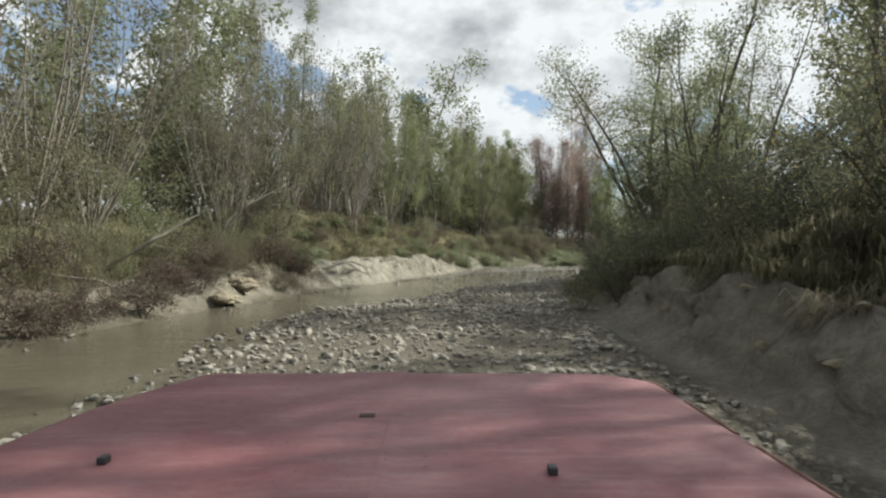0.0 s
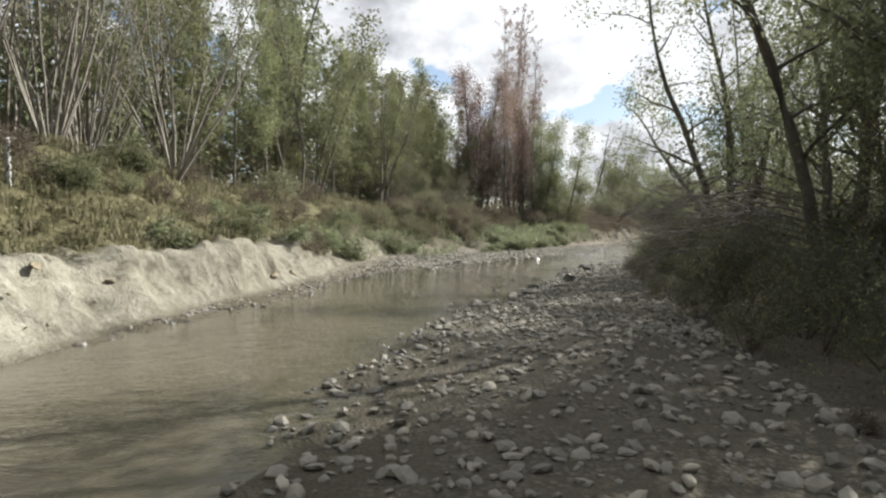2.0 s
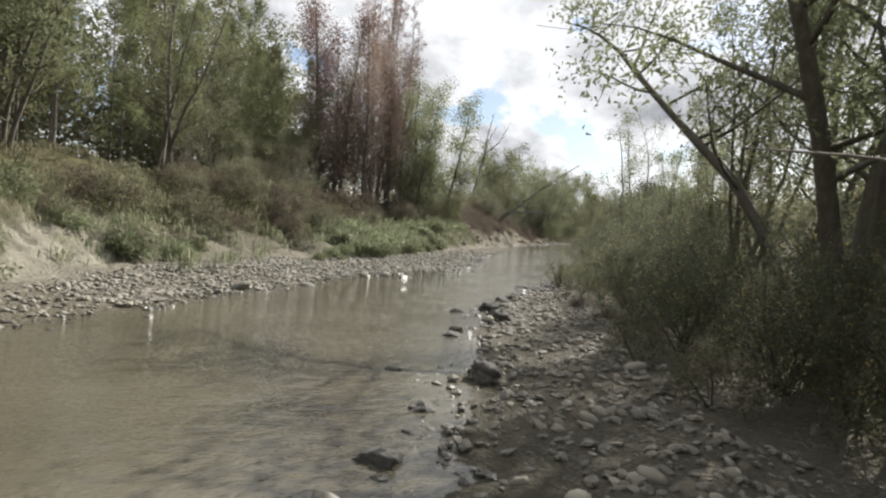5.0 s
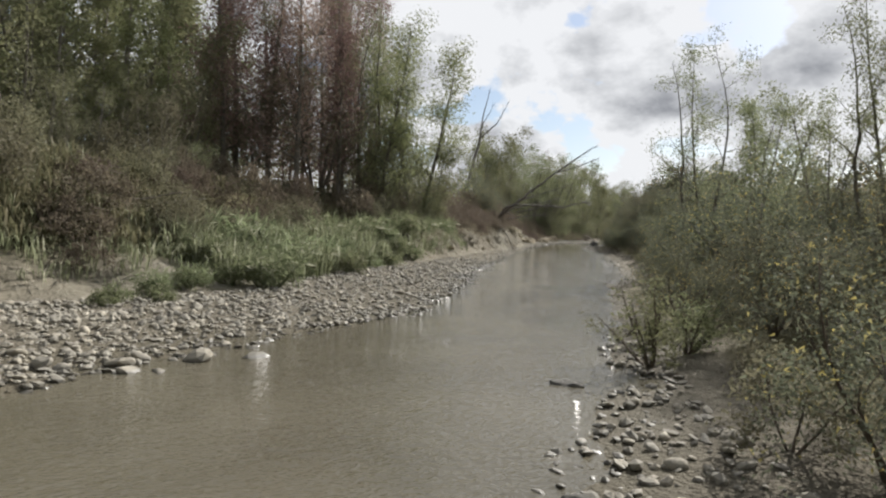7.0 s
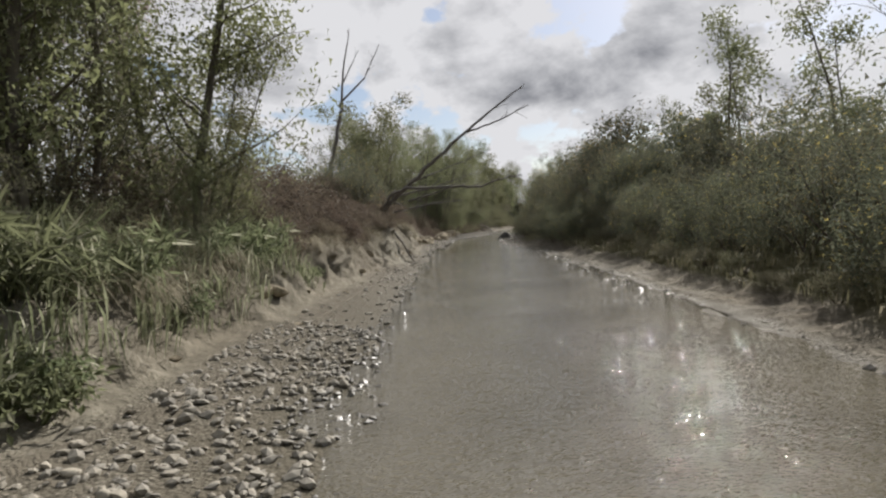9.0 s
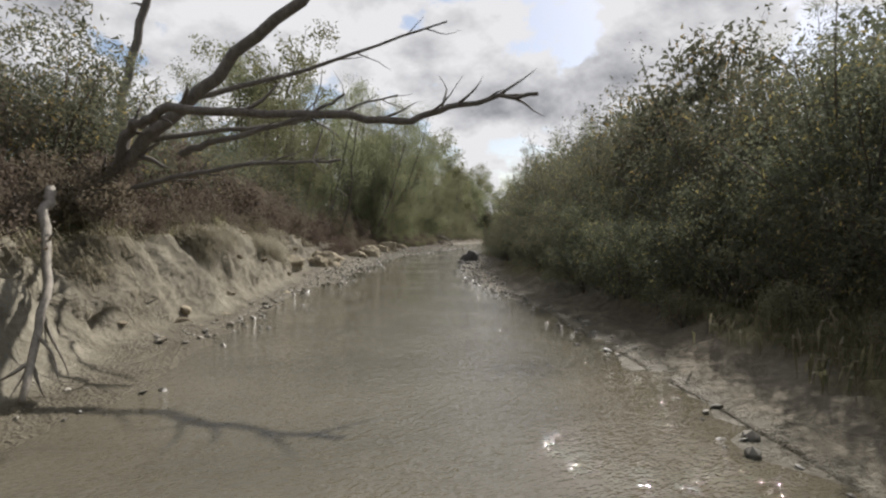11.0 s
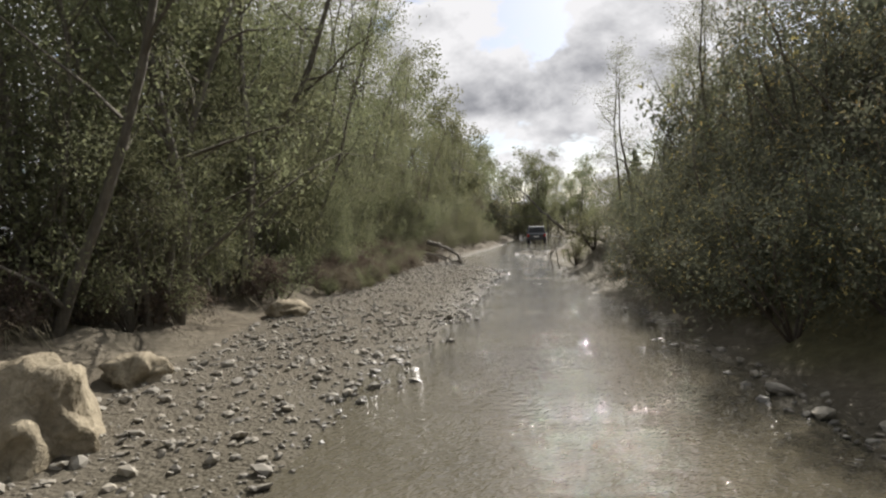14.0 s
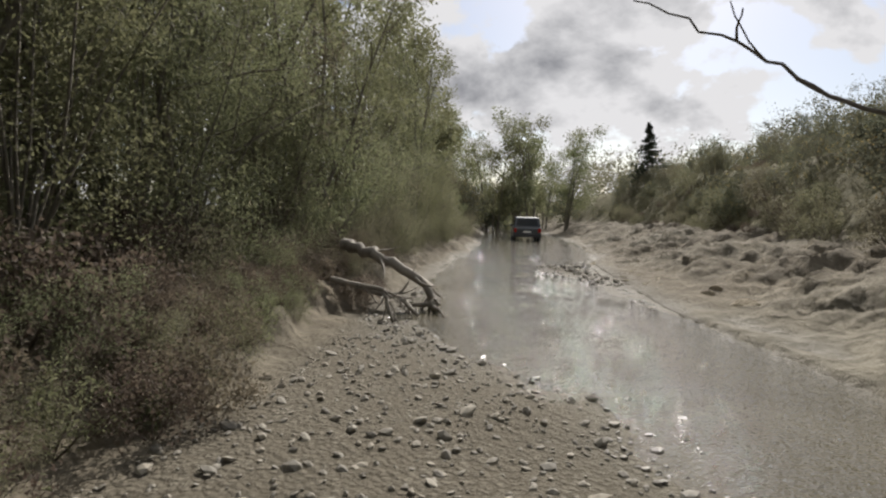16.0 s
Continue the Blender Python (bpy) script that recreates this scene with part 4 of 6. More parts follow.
for s, d, k, q in ((119.5, 4.3, 1.15, 1), (117.3, 4.8, 1.2, 0), (122.5, 4.4, 1.1, 1)):
    stand(NEAR_WILLOWS[q], s, d, k)
for s, d, k in ((130.5, 5.2, 1.05), (123, 5.4, 1.0)):
    stand(OVERHANG[0], s, d, k)
row(BARE, 67, 77.5, 0.95, 10.2, 13.2, (0.95, 1.15))
row([COPPER], 60, 70, 2.6, 10.5, 13.5, (0.85, 1.05))
row(FAR_WILLOWS, 62, 72, 3.0, 14, 20, (0.7, 0.9))
stand(COMPACT, 67.4, 5.7, 1.02)
stand(COMPACT, 64.6, 6.5, 0.95)
stand(WILLOWS[2], 67.2, 5.4, 0.62)
row(BRAMBLE, 70, 94, 1.1, 4.5, 5.1, (0.5, 0.8))
row(BRAMBLE, 70, 94, 1.6, 5.0, 6.0, (0.8, 1.1))
row(BRAMBLE, 70, 100, 1.5, 5.8, 8.0, (0.9, 1.4))
row(SCRUB, 72, 98, 3.4, 7.5, 10.5, (0.35, 0.55))
row(BRAMBLE, 94, 120, 1.0, 5.0, 6.4, (0.9, 1.4))
row(GORSE, 86, 114, 1.1, 6.2, 7.6, (0.7, 0.95))
row(GORSE, 92, 120, 2.0, 7.6, 9.0, (0.8, 1.05))
row(SCRUB, 94, 110, 1.6, 6.6, 8.6, (0.5, 0.7))
row(WILLOWS, 108, 120, 2.7, 5.6, 8.0, (0.75, 1.0))
row(WILLOWS, 120, 148, 3.2, 5.2, 7.5, (1.0, 1.25))
row(WILLOWS, 104, 112, 3.0, 7.5, 10, (0.7, 0.9))
for s, d, k, q in ((122, 4.4, 1.1, 1), (126, 4.4, 1.1, 0), (129, 4.8, 1.05, 1), (132.5, 4.6, 1.1, 0), (136, 4.4, 0.95, 1), (140, 3.6, 0.85, 2)):
    stand(NEAR_WILLOWS[q % 2], s, d, k)
row(FAR_WILLOWS, 108, 126, 2.4, 9, 15, (0.68, 0.9))
row(FAR_WILLOWS, 126, 150, 2.6, 9, 15, (0.85, 1.1))
row(THICKET, 118, 126, 2.1, 4.2, 5.2, (0.6, 0.85))
row(THICKET[:1], 126, 143, 1.9, 3.3, 4.0, (0.55, 0.8))
row(THICKET, 127, 142, 3.0, 5.0, 6.0, (0.9, 1.1))
row(SAPLING, 123, 150, 2.0, 2.9, 3.6, (0.7, 1.1))
row(NEAR_SCRUB, 136, 150, 1.8, 2.0, 2.8, (0.4, 0.55))
row(NEAR_WILLOWS, 117, 140, 4.0, 4.2, 5.5, (0.7, 0.9))
row(SCRUB, 138, 172, 1.9, 2.6, 4.0, (0.6, 0.9))
row(BRAMBLE, 122, 141, 1.0, 2.9, 4.0, (0.5, 0.8))
row(BRAMBLE, 125, 143, 1.2, 2.6, 3.2, (0.3, 0.55))
row(NEAR_SCRUB, 128, 139, 1.3, 2.7, 3.4, (0.3, 0.5))
row(BRAMBLE, 103, 122, 1.0, 3.9, 5.0, (0.4, 0.7))
row(BRAMBLE, 124, 141, 1.1, 2.1, 2.9, (0.3, 0.5))
row(BRAMBLE, 131, 140, 0.7, 1.8, 2.7, (0.28, 0.45))
row(NEAR_SCRUB, 142, 168, 1.2, 1.7, 2.6, (0.45, 0.7))
row(THICKET, 143, 160, 2.4, 2.2, 3.0, (0.45, 0.65))
for s, d, k, q in ((65, 6.6, 0.9, 1), (66.6, 5.2, 0.42, 0), (68.6, 5.3, 0.36, 1)):
    stand(THICKET[q], s, d, k)
stand(NEAR_WILLOWS[0], 132, -6.0, 0.85)
stand(TALL_GORSE[0], 131.5, -6.9, 0.75)
stand(TALL_GORSE[1], 133.6, -7.3, 0.7)
row(WILLOWS, 141, 156, 3.0, 3.0, 4.5, (0.65, 0.85))
row(FAR_WILLOWS, 148, 200, 2.4, 3.5, 9.0, (0.7, 1.0))
# right bank
row(NEAR_GORSE, 14, 52, 1.2, -3.7, -3.0, (0.6, 0.78), back=(45.6, 51))
row(LOW_SHRUB, 15, 50, 2.4, -2.7, -2.2, (0.3, 0.5), back=(45, 51))
row(TALL_GORSE, 5, 20, 1.7, -6.4, -5.2, (0.75, 0.95))
row(TALL_GORSE, 20, 28.5, 1.6, -6.2, -5.2, (0.8, 1.05))
row(GORSE, 20, 54, 1.6, -6.0, -4.8, (0.55, 0.7))
row(GORSE, 5, 56, 3.4, -9.0, -7.0, (0.6, 0.75))
row(LOW_SHRUB, 0, 14, 1.7, -5.2, -4.4, (0.7, 1.0))
row(GORSE, 2, 12, 2.2, -6.4, -5.4, (0.8, 1.0))
stand(SPREADING, 29.4, -5.0, 1.1, turn=3.4)
stand(NEAR_WILLOWS[1], 31.4, -5.8, 0.95)
stand(SPREADING, 25.8, -5.8, 1.15, turn=5.0)
# two willows added out of view so that their shade falls on the bonnet
stand(NEAR_WILLOWS[0], 5.2, -7.0, 1.05)
stand(NEAR_WILLOWS[1], 3.4, -5.6, 0.8)
stand(WILLOWS[0], 63, -5.8, 0.75)
stand(WILLOWS[0], 40.5, -6.6, 1.0)
stand(WILLOWS[1], 43, -7.2, 1.05)
# the first two are added beside the start, also to shade the bonnet
for s, d, k, q in ((6, -7.6, 1.1, 0), (3.5, -9.0, 1.1, 1), (12.5, -8.6, 0.95, 0), (33, -7.6, 1.0, 0), (29.5, -6.4, 0.95, 1), (36, -8.8, 0.95, 2), (25, -7.0, 1.0, 0), (45.5, -6.4, 0.9, 1), (20, -6.5, 1.0, 1), (48.5, -8, 0.9, 0)):
    stand(WILLOWS[q], s, d, k)
row(FAR_WILLOWS, 8, 60, 4.0, -18, -10.5, (0.8, 1.1))
stand(SAPLING[0], 47.8, -2.3, 1.0)
stand(SAPLING[1], 48.7, -2.9, 0.95)
stand(SAPLING[0], 49.2, -2.5, 0.6)
stand(SPREADING, 37.4, -4.9, 1.0, turn=0.6)
for s, d, k, q in ((32.6, -4.0, 0.58, 1), (34.3, -3.6, 0.56, 0), (36.1, -3.5, 0.58, 1), (38.0, -3.8, 0.6, 0), (40.0, -4.1, 0.62, 1)):
    stand(TALL_GORSE[q], s, d, k, turn=s)
row(GORSE, 52, 66, 1.7, -6.8, -5.0, (0.7, 1.0))
row(WILLOWS, 53, 66, 4.0, -10, -7, (0.6, 0.75))
row(NEAR_GORSE, 61, 90, 1.2, -6.2, -5.4, (0.75, 1.05))
row(LOW_SHRUB, 53, 88, 1.1, -5.2, -4.4, (0.25, 0.42))
row(GORSE, 66, 90, 1.6, -8.0, -6.8, (0.8, 1.05))
row(GORSE, 62, 94, 2.0, -12, -9.0, (1.0, 1.3))
row(FAR_WILLOWS, 60, 96, 6.0, -18, -12, (0.6, 0.8))
row(NEAR_GORSE, 86, 125, 1.0, -4.6, -3.9, (0.7, 0.95))
row(NEAR_GORSE, 86, 125, 1.2, -5.8, -4.9, (0.95, 1.2))
row(TALL_GORSE, 84, 126, 2.1, -7.2, -5.9, (1.15, 1.5))
row(FAR_GORSE, 84, 134, 3.0, -11, -9.0, (1.1, 1.3))
row(NEAR_GORSE, 126, 134, 1.4, -6.8, -5.7, (0.7, 0.95))
row(TALL_GORSE, 122, 131, 2.2, -8.6, -7.2, (0.8, 1.05))
for s, d, k, q in ((127.5, -7.0, 0.75, 1), (124.5, -7.6, 0.8, 0), (130.5, -7.8, 0.7, 1)):
    stand(NEAR_WILLOWS[q], s, d, k)
row(NEAR_WILLOWS, 94, 136, 5.0, -11, -8, (0.65, 0.85))
row(FAR_GORSE, 139, 190, 2.0, -13, -9.8, (0.3, 0.5))
row(GORSE, 138, 160, 2.2, -16, -11, (0.4, 0.7))
row(LOW_SHRUB, 139, 180, 1.6, -10.2, -9.2, (0.5, 0.9))
row(SCRUB, 140, 180, 3.0, -18, -12, (0.35, 0.6))
row(LOW_SHRUB, 138, 186, 1.0, -15, -10, (0.7, 1.2))
row(LOW_SHRUB, 138, 180, 1.3, -22, -15, (0.8, 1.3))
for s, d, k in ((150, -15.5, 0.55), (153.5, -18, 0.6), (147, -15, 0.5)):
    stand(STEMS[0], s, d, k)
row(FAR_GORSE, 146, 205, 1.5, -34, -16, (0.5, 0.9))
for s, d, k in ((183, -13, 0.68), (188, -21, 0.7), (196, -27, 0.65)):
    stand(CONIFER, s, d, k)
# the end of the view upstream
row(FAR_WILLOWS, 178, 214, 1.6, -9, 12, (0.6, 0.85))
row(FAR_GORSE, 184, 200, 0.9, -9, 8, (0.8, 1.1))
stand(BARE[1], 142, 9.6, 1.05)


def build_woods(name, strips, seed, label):
    """Woods too dense and far to count: trunks and leaf clumps in one mesh."""
    rng = np.random.default_rng(seed)
    c = []
    for s0, s1, d0, d1, high, count in strips:
        k = count // 8
        s, d = rng.uniform(s0, s1, k), rng.uniform(d0, d1, k)
        x, y = at(s, d)
        z = land(x, y)[0]
        top = high * (0.65 + 0.35 * np.abs(value_noise(x / 3, y / 3, 9)))
        p = np.stack([x, y, z + top * rng.uniform(0, 1, k) ** 0.8], 1)
        c.append((p[:, None] + rng.normal(size=(k, 14, 3)) * 0.55).reshape(-1, 3))
    c = np.concatenate(c)
    return tagged(new(name, leaves_mesh(name, c, rng, 0.34, 0.16, M_OLIVE)), label, "woods", kind="stuff")


build_woods("far_woods", [(-10, 75, 22, 36, 12, 14000), (0, 66, 14, 24, 4.5, 13000), (70, 150, 14, 30, 9, 9000), (150, 225, 8, 30, 8, 9000), (-5, 62, -28, -15, 9, 9000), (60, 136, -30, -12, 5, 9000), (150, 225, -50, -22, 5, 7000), (196, 228, -25, 14, 6, 9000)], 301, "distant olive-green woods behind the banks")


def build_grass(name, strips, seed, label, mat, least=0.35, wide=0.016):
    """Rough grass: single bent blades in tufts."""
    rng = np.random.default_rng(seed)
    vs = []
    for s0, s1, d0, d1, high, tufts in strips:
        s, d = rng.uniform(s0, s1, tufts), rng.uniform(d0, d1, tufts)
        x, y = at(s, d)
        z, clay, grassy = land(x, y)[:3]
        keep = (grassy > least) & (z > 0.15)
        x, y, z = x[keep], y[keep], z[keep]
        k, b = len(x), 7
        tall = (high * rng.uniform(0.5, 1.2, k))[:, None].repeat(b, 1)
        foot = np.stack([x, y, z - 0.03], 1)[:, None] + rng.normal(size=(k, b, 3)) * np.array([0.10, 0.10, 0.0])
        a = rng.uniform(0, 6.283, (k, b))
        lean = rng.uniform(0.1, 0.9, (k, b))[..., None]
        way = np.stack([np.cos(a), np.sin(a), np.zeros_like(a)], -1)
        side = np.stack([-np.sin(a), np.cos(a), np.zeros_like(a)], -1) * wide
        up = np.array([0, 0, 1.0]) * tall[..., None]
        mid = foot + up * 0.6 + way * lean * tall[..., None] * 0.3
        tip = foot + up * (1 - 0.45 * lean) + way * lean * tall[..., None]
        vs.append(np.stack([foot - side * 0.6, mid - side, tip, mid + side], 2).reshape(-1, 4, 3))
    v = np.concatenate(vs)
    k = len(v)
    i = np.arange(4 * k).reshape(k, 4)
    return tagged(new(name, mesh_of(name, v.reshape(-1, 3), i, mat)), label, "grass", kind="stuff")


def build_fringe(name, strips, seed, label, mat):
    """Dead grass that hangs over the lip of the clay."""
    rng = np.random.default_rng(seed)
    vs = []
    for s0, s1, side, inner, outer, tufts in strips:
        s = rng.uniform(s0, s1, tufts)
        table = LEFT if side > 0 else RIGHT
        toe, wide = np.interp(s, table[:, 0], table[:, 1]), np.interp(s, table[:, 0], table[:, 3])
        keep = value_noise(s / 1.1, s * 0, 41) > 0.05
        s, toe, wide = s[keep], toe[keep], wide[keep]
        x, y = at(s, toe + side * (wide + rng.uniform(inner, outer, len(s))))
        hx, hy = (np.interp(s, ALONG, HEADING[:, k]) for k in (0, 1))
        out = np.stack([hy, -hx, np.zeros_like(hx)], 1) * side
        z = land(x, y)[0]
        k, b = len(x), 12
        foot = np.stack([x, y, z + 0.02], 1)[:, None] + rng.normal(size=(k, b, 3)) * np.array([0.12, 0.12, 0.03])
        way = out[:, None] * rng.uniform(0.15, 0.5, (k, b, 1)) + rng.normal(size=(k, b, 3)) * np.array([0.12, 0.12, 0.0])
        ln = rng.uniform(0.1, 0.5, (k, b, 1))
        flat = np.stack([-way[..., 1], way[..., 0], np.zeros((k, b))], -1)
        wd = flat / (np.linalg.norm(flat, axis=-1, keepdims=True) + 1e-6) * 0.006
        mid = foot + way * 0.6 + np.array([0, 0, 0.16]) * rng.uniform(0.2, 1.3, (k, b, 1))
        tip = mid + way * 0.5 - np.array([0, 0, 0.9]) * ln
        vs.append(np.stack([foot, mid + wd, tip, mid - wd], 2).reshape(-1, 4, 3))
    v = np.concatenate(vs)
    i = np.arange(4 * len(v)).reshape(len(v), 4)
    return tagged(new(name, mesh_of(name, v.reshape(-1, 3), i, mat)), label, "grass", kind="stuff")


build_fringe("hanging_grass", [(16, 44, 1, -0.3, 0.6, 700), (60, 106, 1, 0.0, 0.7, 1500), (86, 101, 1, -0.25, 0.5, 900), (-2, 14, -1, 0.0, 0.8, 600), (120, 136, -1, 0.4, 1.4, 350), (108, 152, 1, -0.2, 0.8, 600)], 411, "straw-coloured dead grass hanging over the clay lip", M_STRAW)
build_grass("grass", [(16, 64, 6.2, 13, 0.32, 5200), (20, 44, 6.0, 9.5, 0.24, 2600), (45, 54, 5.4, 9.5, 0.6, 1300), (0, 18, 7.6, 10, 0.45, 900), (63, 96, 4.2, 8, 0.4, 1400), (96, 150, 2.0, 6, 0.4, 900)], 401, "rough green and straw-coloured grass on the bank", M_GRASS)
build_grass("grass", [(-2, 16, -5.5, -3.1, 0.5, 3000), (52, 96, -8, -4.0, 0.35, 2800), (134, 180, -16, -7.5, 0.4, 900)], 402, "rough green and straw-coloured grass on the shaded bank", M_GRASS)
build_grass("grass", [(51, 60, 4.2, 7.2, 0.85, 1300), (40, 52, 5.6, 9.5, 0.5, 600), (60, 70, 4.0, 5.0, 0.6, 200)], 403, "lush long waterside grass with pale arching blades", M_LONG, -0.1, 0.013)


# ---- vehicles ----
def box(bm, x0, x1, y0, y1, z0, z1):
    v = [bm.verts.new(p) for p in ((x0, y0, z0), (x1, y0, z0), (x1, y1, z0), (x0, y1, z0), (x0, y0, z1), (x1, y0, z1), (x1, y1, z1), (x0, y1, z1))]
    for f in ((3, 2, 1, 0), (4, 5, 6, 7), (0, 1, 5, 4), (1, 2, 6, 5), (2, 3, 7, 6), (3, 0, 4, 7)):
        bm.faces.new([v[i] for i in f])
    return v


def solid(bm, name, mat, parent, bevel=0.0, label="", smooth_faces=False):
    if bevel:
        bmesh.ops.bevel(bm, geom=list(bm.edges), offset=bevel, segments=2, affect="EDGES", profile=0.6)
    bmesh.ops.recalc_face_normals(bm, faces=bm.faces)
    me = bpy.data.meshes.new(name)
    bm.to_mesh(me)
    bm.free()
    me.materials.append(mat)
    if smooth_faces:
        me.polygons.foreach_set("use_smooth", [True] * len(me.polygons))
    return part(name, me, parent, label)


def boxes(name, sizes, mat, parent, bevel=0.0, label=""):
    bm = bmesh.new()
    for b in sizes:
        box(bm, *b)
    return solid(bm, name, mat, parent, bevel, label)


def extruded(name, outline, x0, x1, mat, parent, bevel=0.03, squeeze=None, label=""):
    """A side outline (y, z) drawn out across the vehicle; squeeze narrows it above a height."""
    bm = bmesh.new()

    def narrow(x, z):
        return x * (1 - squeeze[1] * max(0.0, z - squeeze[0])) if squeeze else x

    a = [bm.verts.new((narrow(x0, z), y, z)) for y, z in outline]
    b = [bm.verts.new((narrow(x1, z), y, z)) for y, z in outline]
    bm.faces.new(a)
    bm.faces.new(b[::-1])
    for i in range(len(a)):
        j = (i + 1) % len(a)
        bm.faces.new((a[j], a[i], b[i], b[j]))
    return solid(bm, name, mat, parent, bevel, label)


def wheel(parent, x, y, r, width):
    """A tyre with its rim, under the vehicle."""
    bm = bmesh.new()
    prof = [(0.62, -0.5), (0.9, -0.5), (0.98, -0.38), (1.0, -0.15), (1.0, 0.15), (0.98, 0.38), (0.9, 0.5), (0.62, 0.5)]
    n = 24
    rings = [[bm.verts.new((x + w * width, y + math.cos(2 * math.pi * k / n) * r * q, r + math.sin(2 * math.pi * k / n) * r * q)) for k in range(n)] for q, w in prof]
    for i in range(len(rings)):
        p, q = rings[i], rings[(i + 1) % len(rings)]
        for k in range(n):
            bm.faces.new((p[k], p[(k + 1) % n], q[(k + 1) % n], q[k]))
    w = solid(bm, "wheel", M_RUBBER, parent, 0, "black mud-wet tyre", True)
    bm = bmesh.new()
    bmesh.ops.create_cone(bm, cap_ends=True, segments=20, radius1=r * 0.63, radius2=r * 0.5, depth=width * 0.9, matrix=Matrix.Translation((x, y, r)) @ Matrix.Rotation(radians(90 if x > 0 else -90), 4, "Y"))
    solid(bm, "rim", M_STEEL, w, 0.01)
    return w


def build_suv():
    """The dark car that waits upstream, seen from behind. Its front looks along +y."""
    car = new("suv")
    lower = [(-2.1, 0.5), (-2.12, 0.95), (-2.02, 1.06), (0.75, 1.08), (1.75, 1.0), (2.08, 0.9), (2.12, 0.5), (1.75, 0.42), (1.72, 0.62), (1.5, 0.8), (1.22, 0.8), (1.0, 0.62), (0.97, 0.42), (-0.97, 0.42), (-1.0, 0.62), (-1.22, 0.8), (-1.5, 0.8), (-1.72, 0.62), (-1.75, 0.45)]
    extruded("body", lower, -0.86, 0.86, M_DARK_PAINT, car, 0.02)
    extruded("cabin", [(-2.0, 1.06), (-1.82, 1.62), (-1.7, 1.68), (0.05, 1.7), (0.2, 1.66), (0.8, 1.08)], -0.82, 0.82, M_DARK_PAINT, car, 0.03, (1.05, 0.18))
    bm = bmesh.new()
    v = [bm.verts.new(p) for p in ((-0.68, -1.985, 1.13), (0.68, -1.985, 1.13), (0.6, -1.848, 1.56), (-0.6, -1.848, 1.56))]
    bm.faces.new(v)
    bmesh.ops.solidify(bm, geom=bm.faces[:], thickness=-0.02)
    solid(bm, "rear_window", M_GLASS, car, 0, "dark tinted rear window")
    for sx in (-1, 1):
        for y0, y1 in ((-1.75, -0.75), (-0.65, 0.1)):
            bm = bmesh.new()
            v = [bm.verts.new((sx * (0.827 - 0.82 * 0.18 * (z - 1.05)), y, z)) for y, z in ((y0, 1.14), (y1 + 0.15, 1.14), (y1, 1.56), (y0 + 0.1, 1.56))]
            bm.faces.new(v)
            bmesh.ops.solidify(bm, geom=bm.faces[:], thickness=0.015)
            solid(bm, "side_window", M_GLASS, car)
        boxes("tail_lamp", [(sx * 0.75 - 0.09, sx * 0.75 + 0.09, -2.14, -2.1, 0.72, 0.98)], M_TAIL, car, 0.01, "red tail lamp")
        boxes("side_mirror", [(sx * 0.93 - 0.09, sx * 0.93 + 0.09, 0.42, 0.52, 1.06, 1.22)], M_PLASTIC, car, 0.02)
        boxes("roof_rail", [(sx * 0.62 - 0.02, sx * 0.62 + 0.02, -1.6, 0.0, 1.72, 1.76)], M_PLASTIC, car, 0.008)
        for y in (-1.36, 1.36):
            wheel(car, sx * 0.76, y, 0.36, 0.24)
    boxes("rear_bumper", [(-0.88, 0.88, -2.24, -2.08, 0.42, 0.62)], M_PLASTIC, car, 0.03, "dark plastic rear bumper")
    boxes("number_plate", [(-0.24, 0.24, -2.15, -2.125, 0.70, 0.82)], M_PLATE, car, 0.005, "pale number plate")
    x, y = at(168.8, -1.7)
    t = np.array([np.interp(168.8, ALONG, HEADING[:, k]) for k in (0, 1)])
    car.matrix_basis = Matrix.Translation((float(x), float(y), -0.17)) @ Matrix.Rotation(math.atan2(-t[0], t[1]), 4, "Z")
    return tagged(car, "dark off-road car standing hub-deep in the stream", "car")


build_suv()


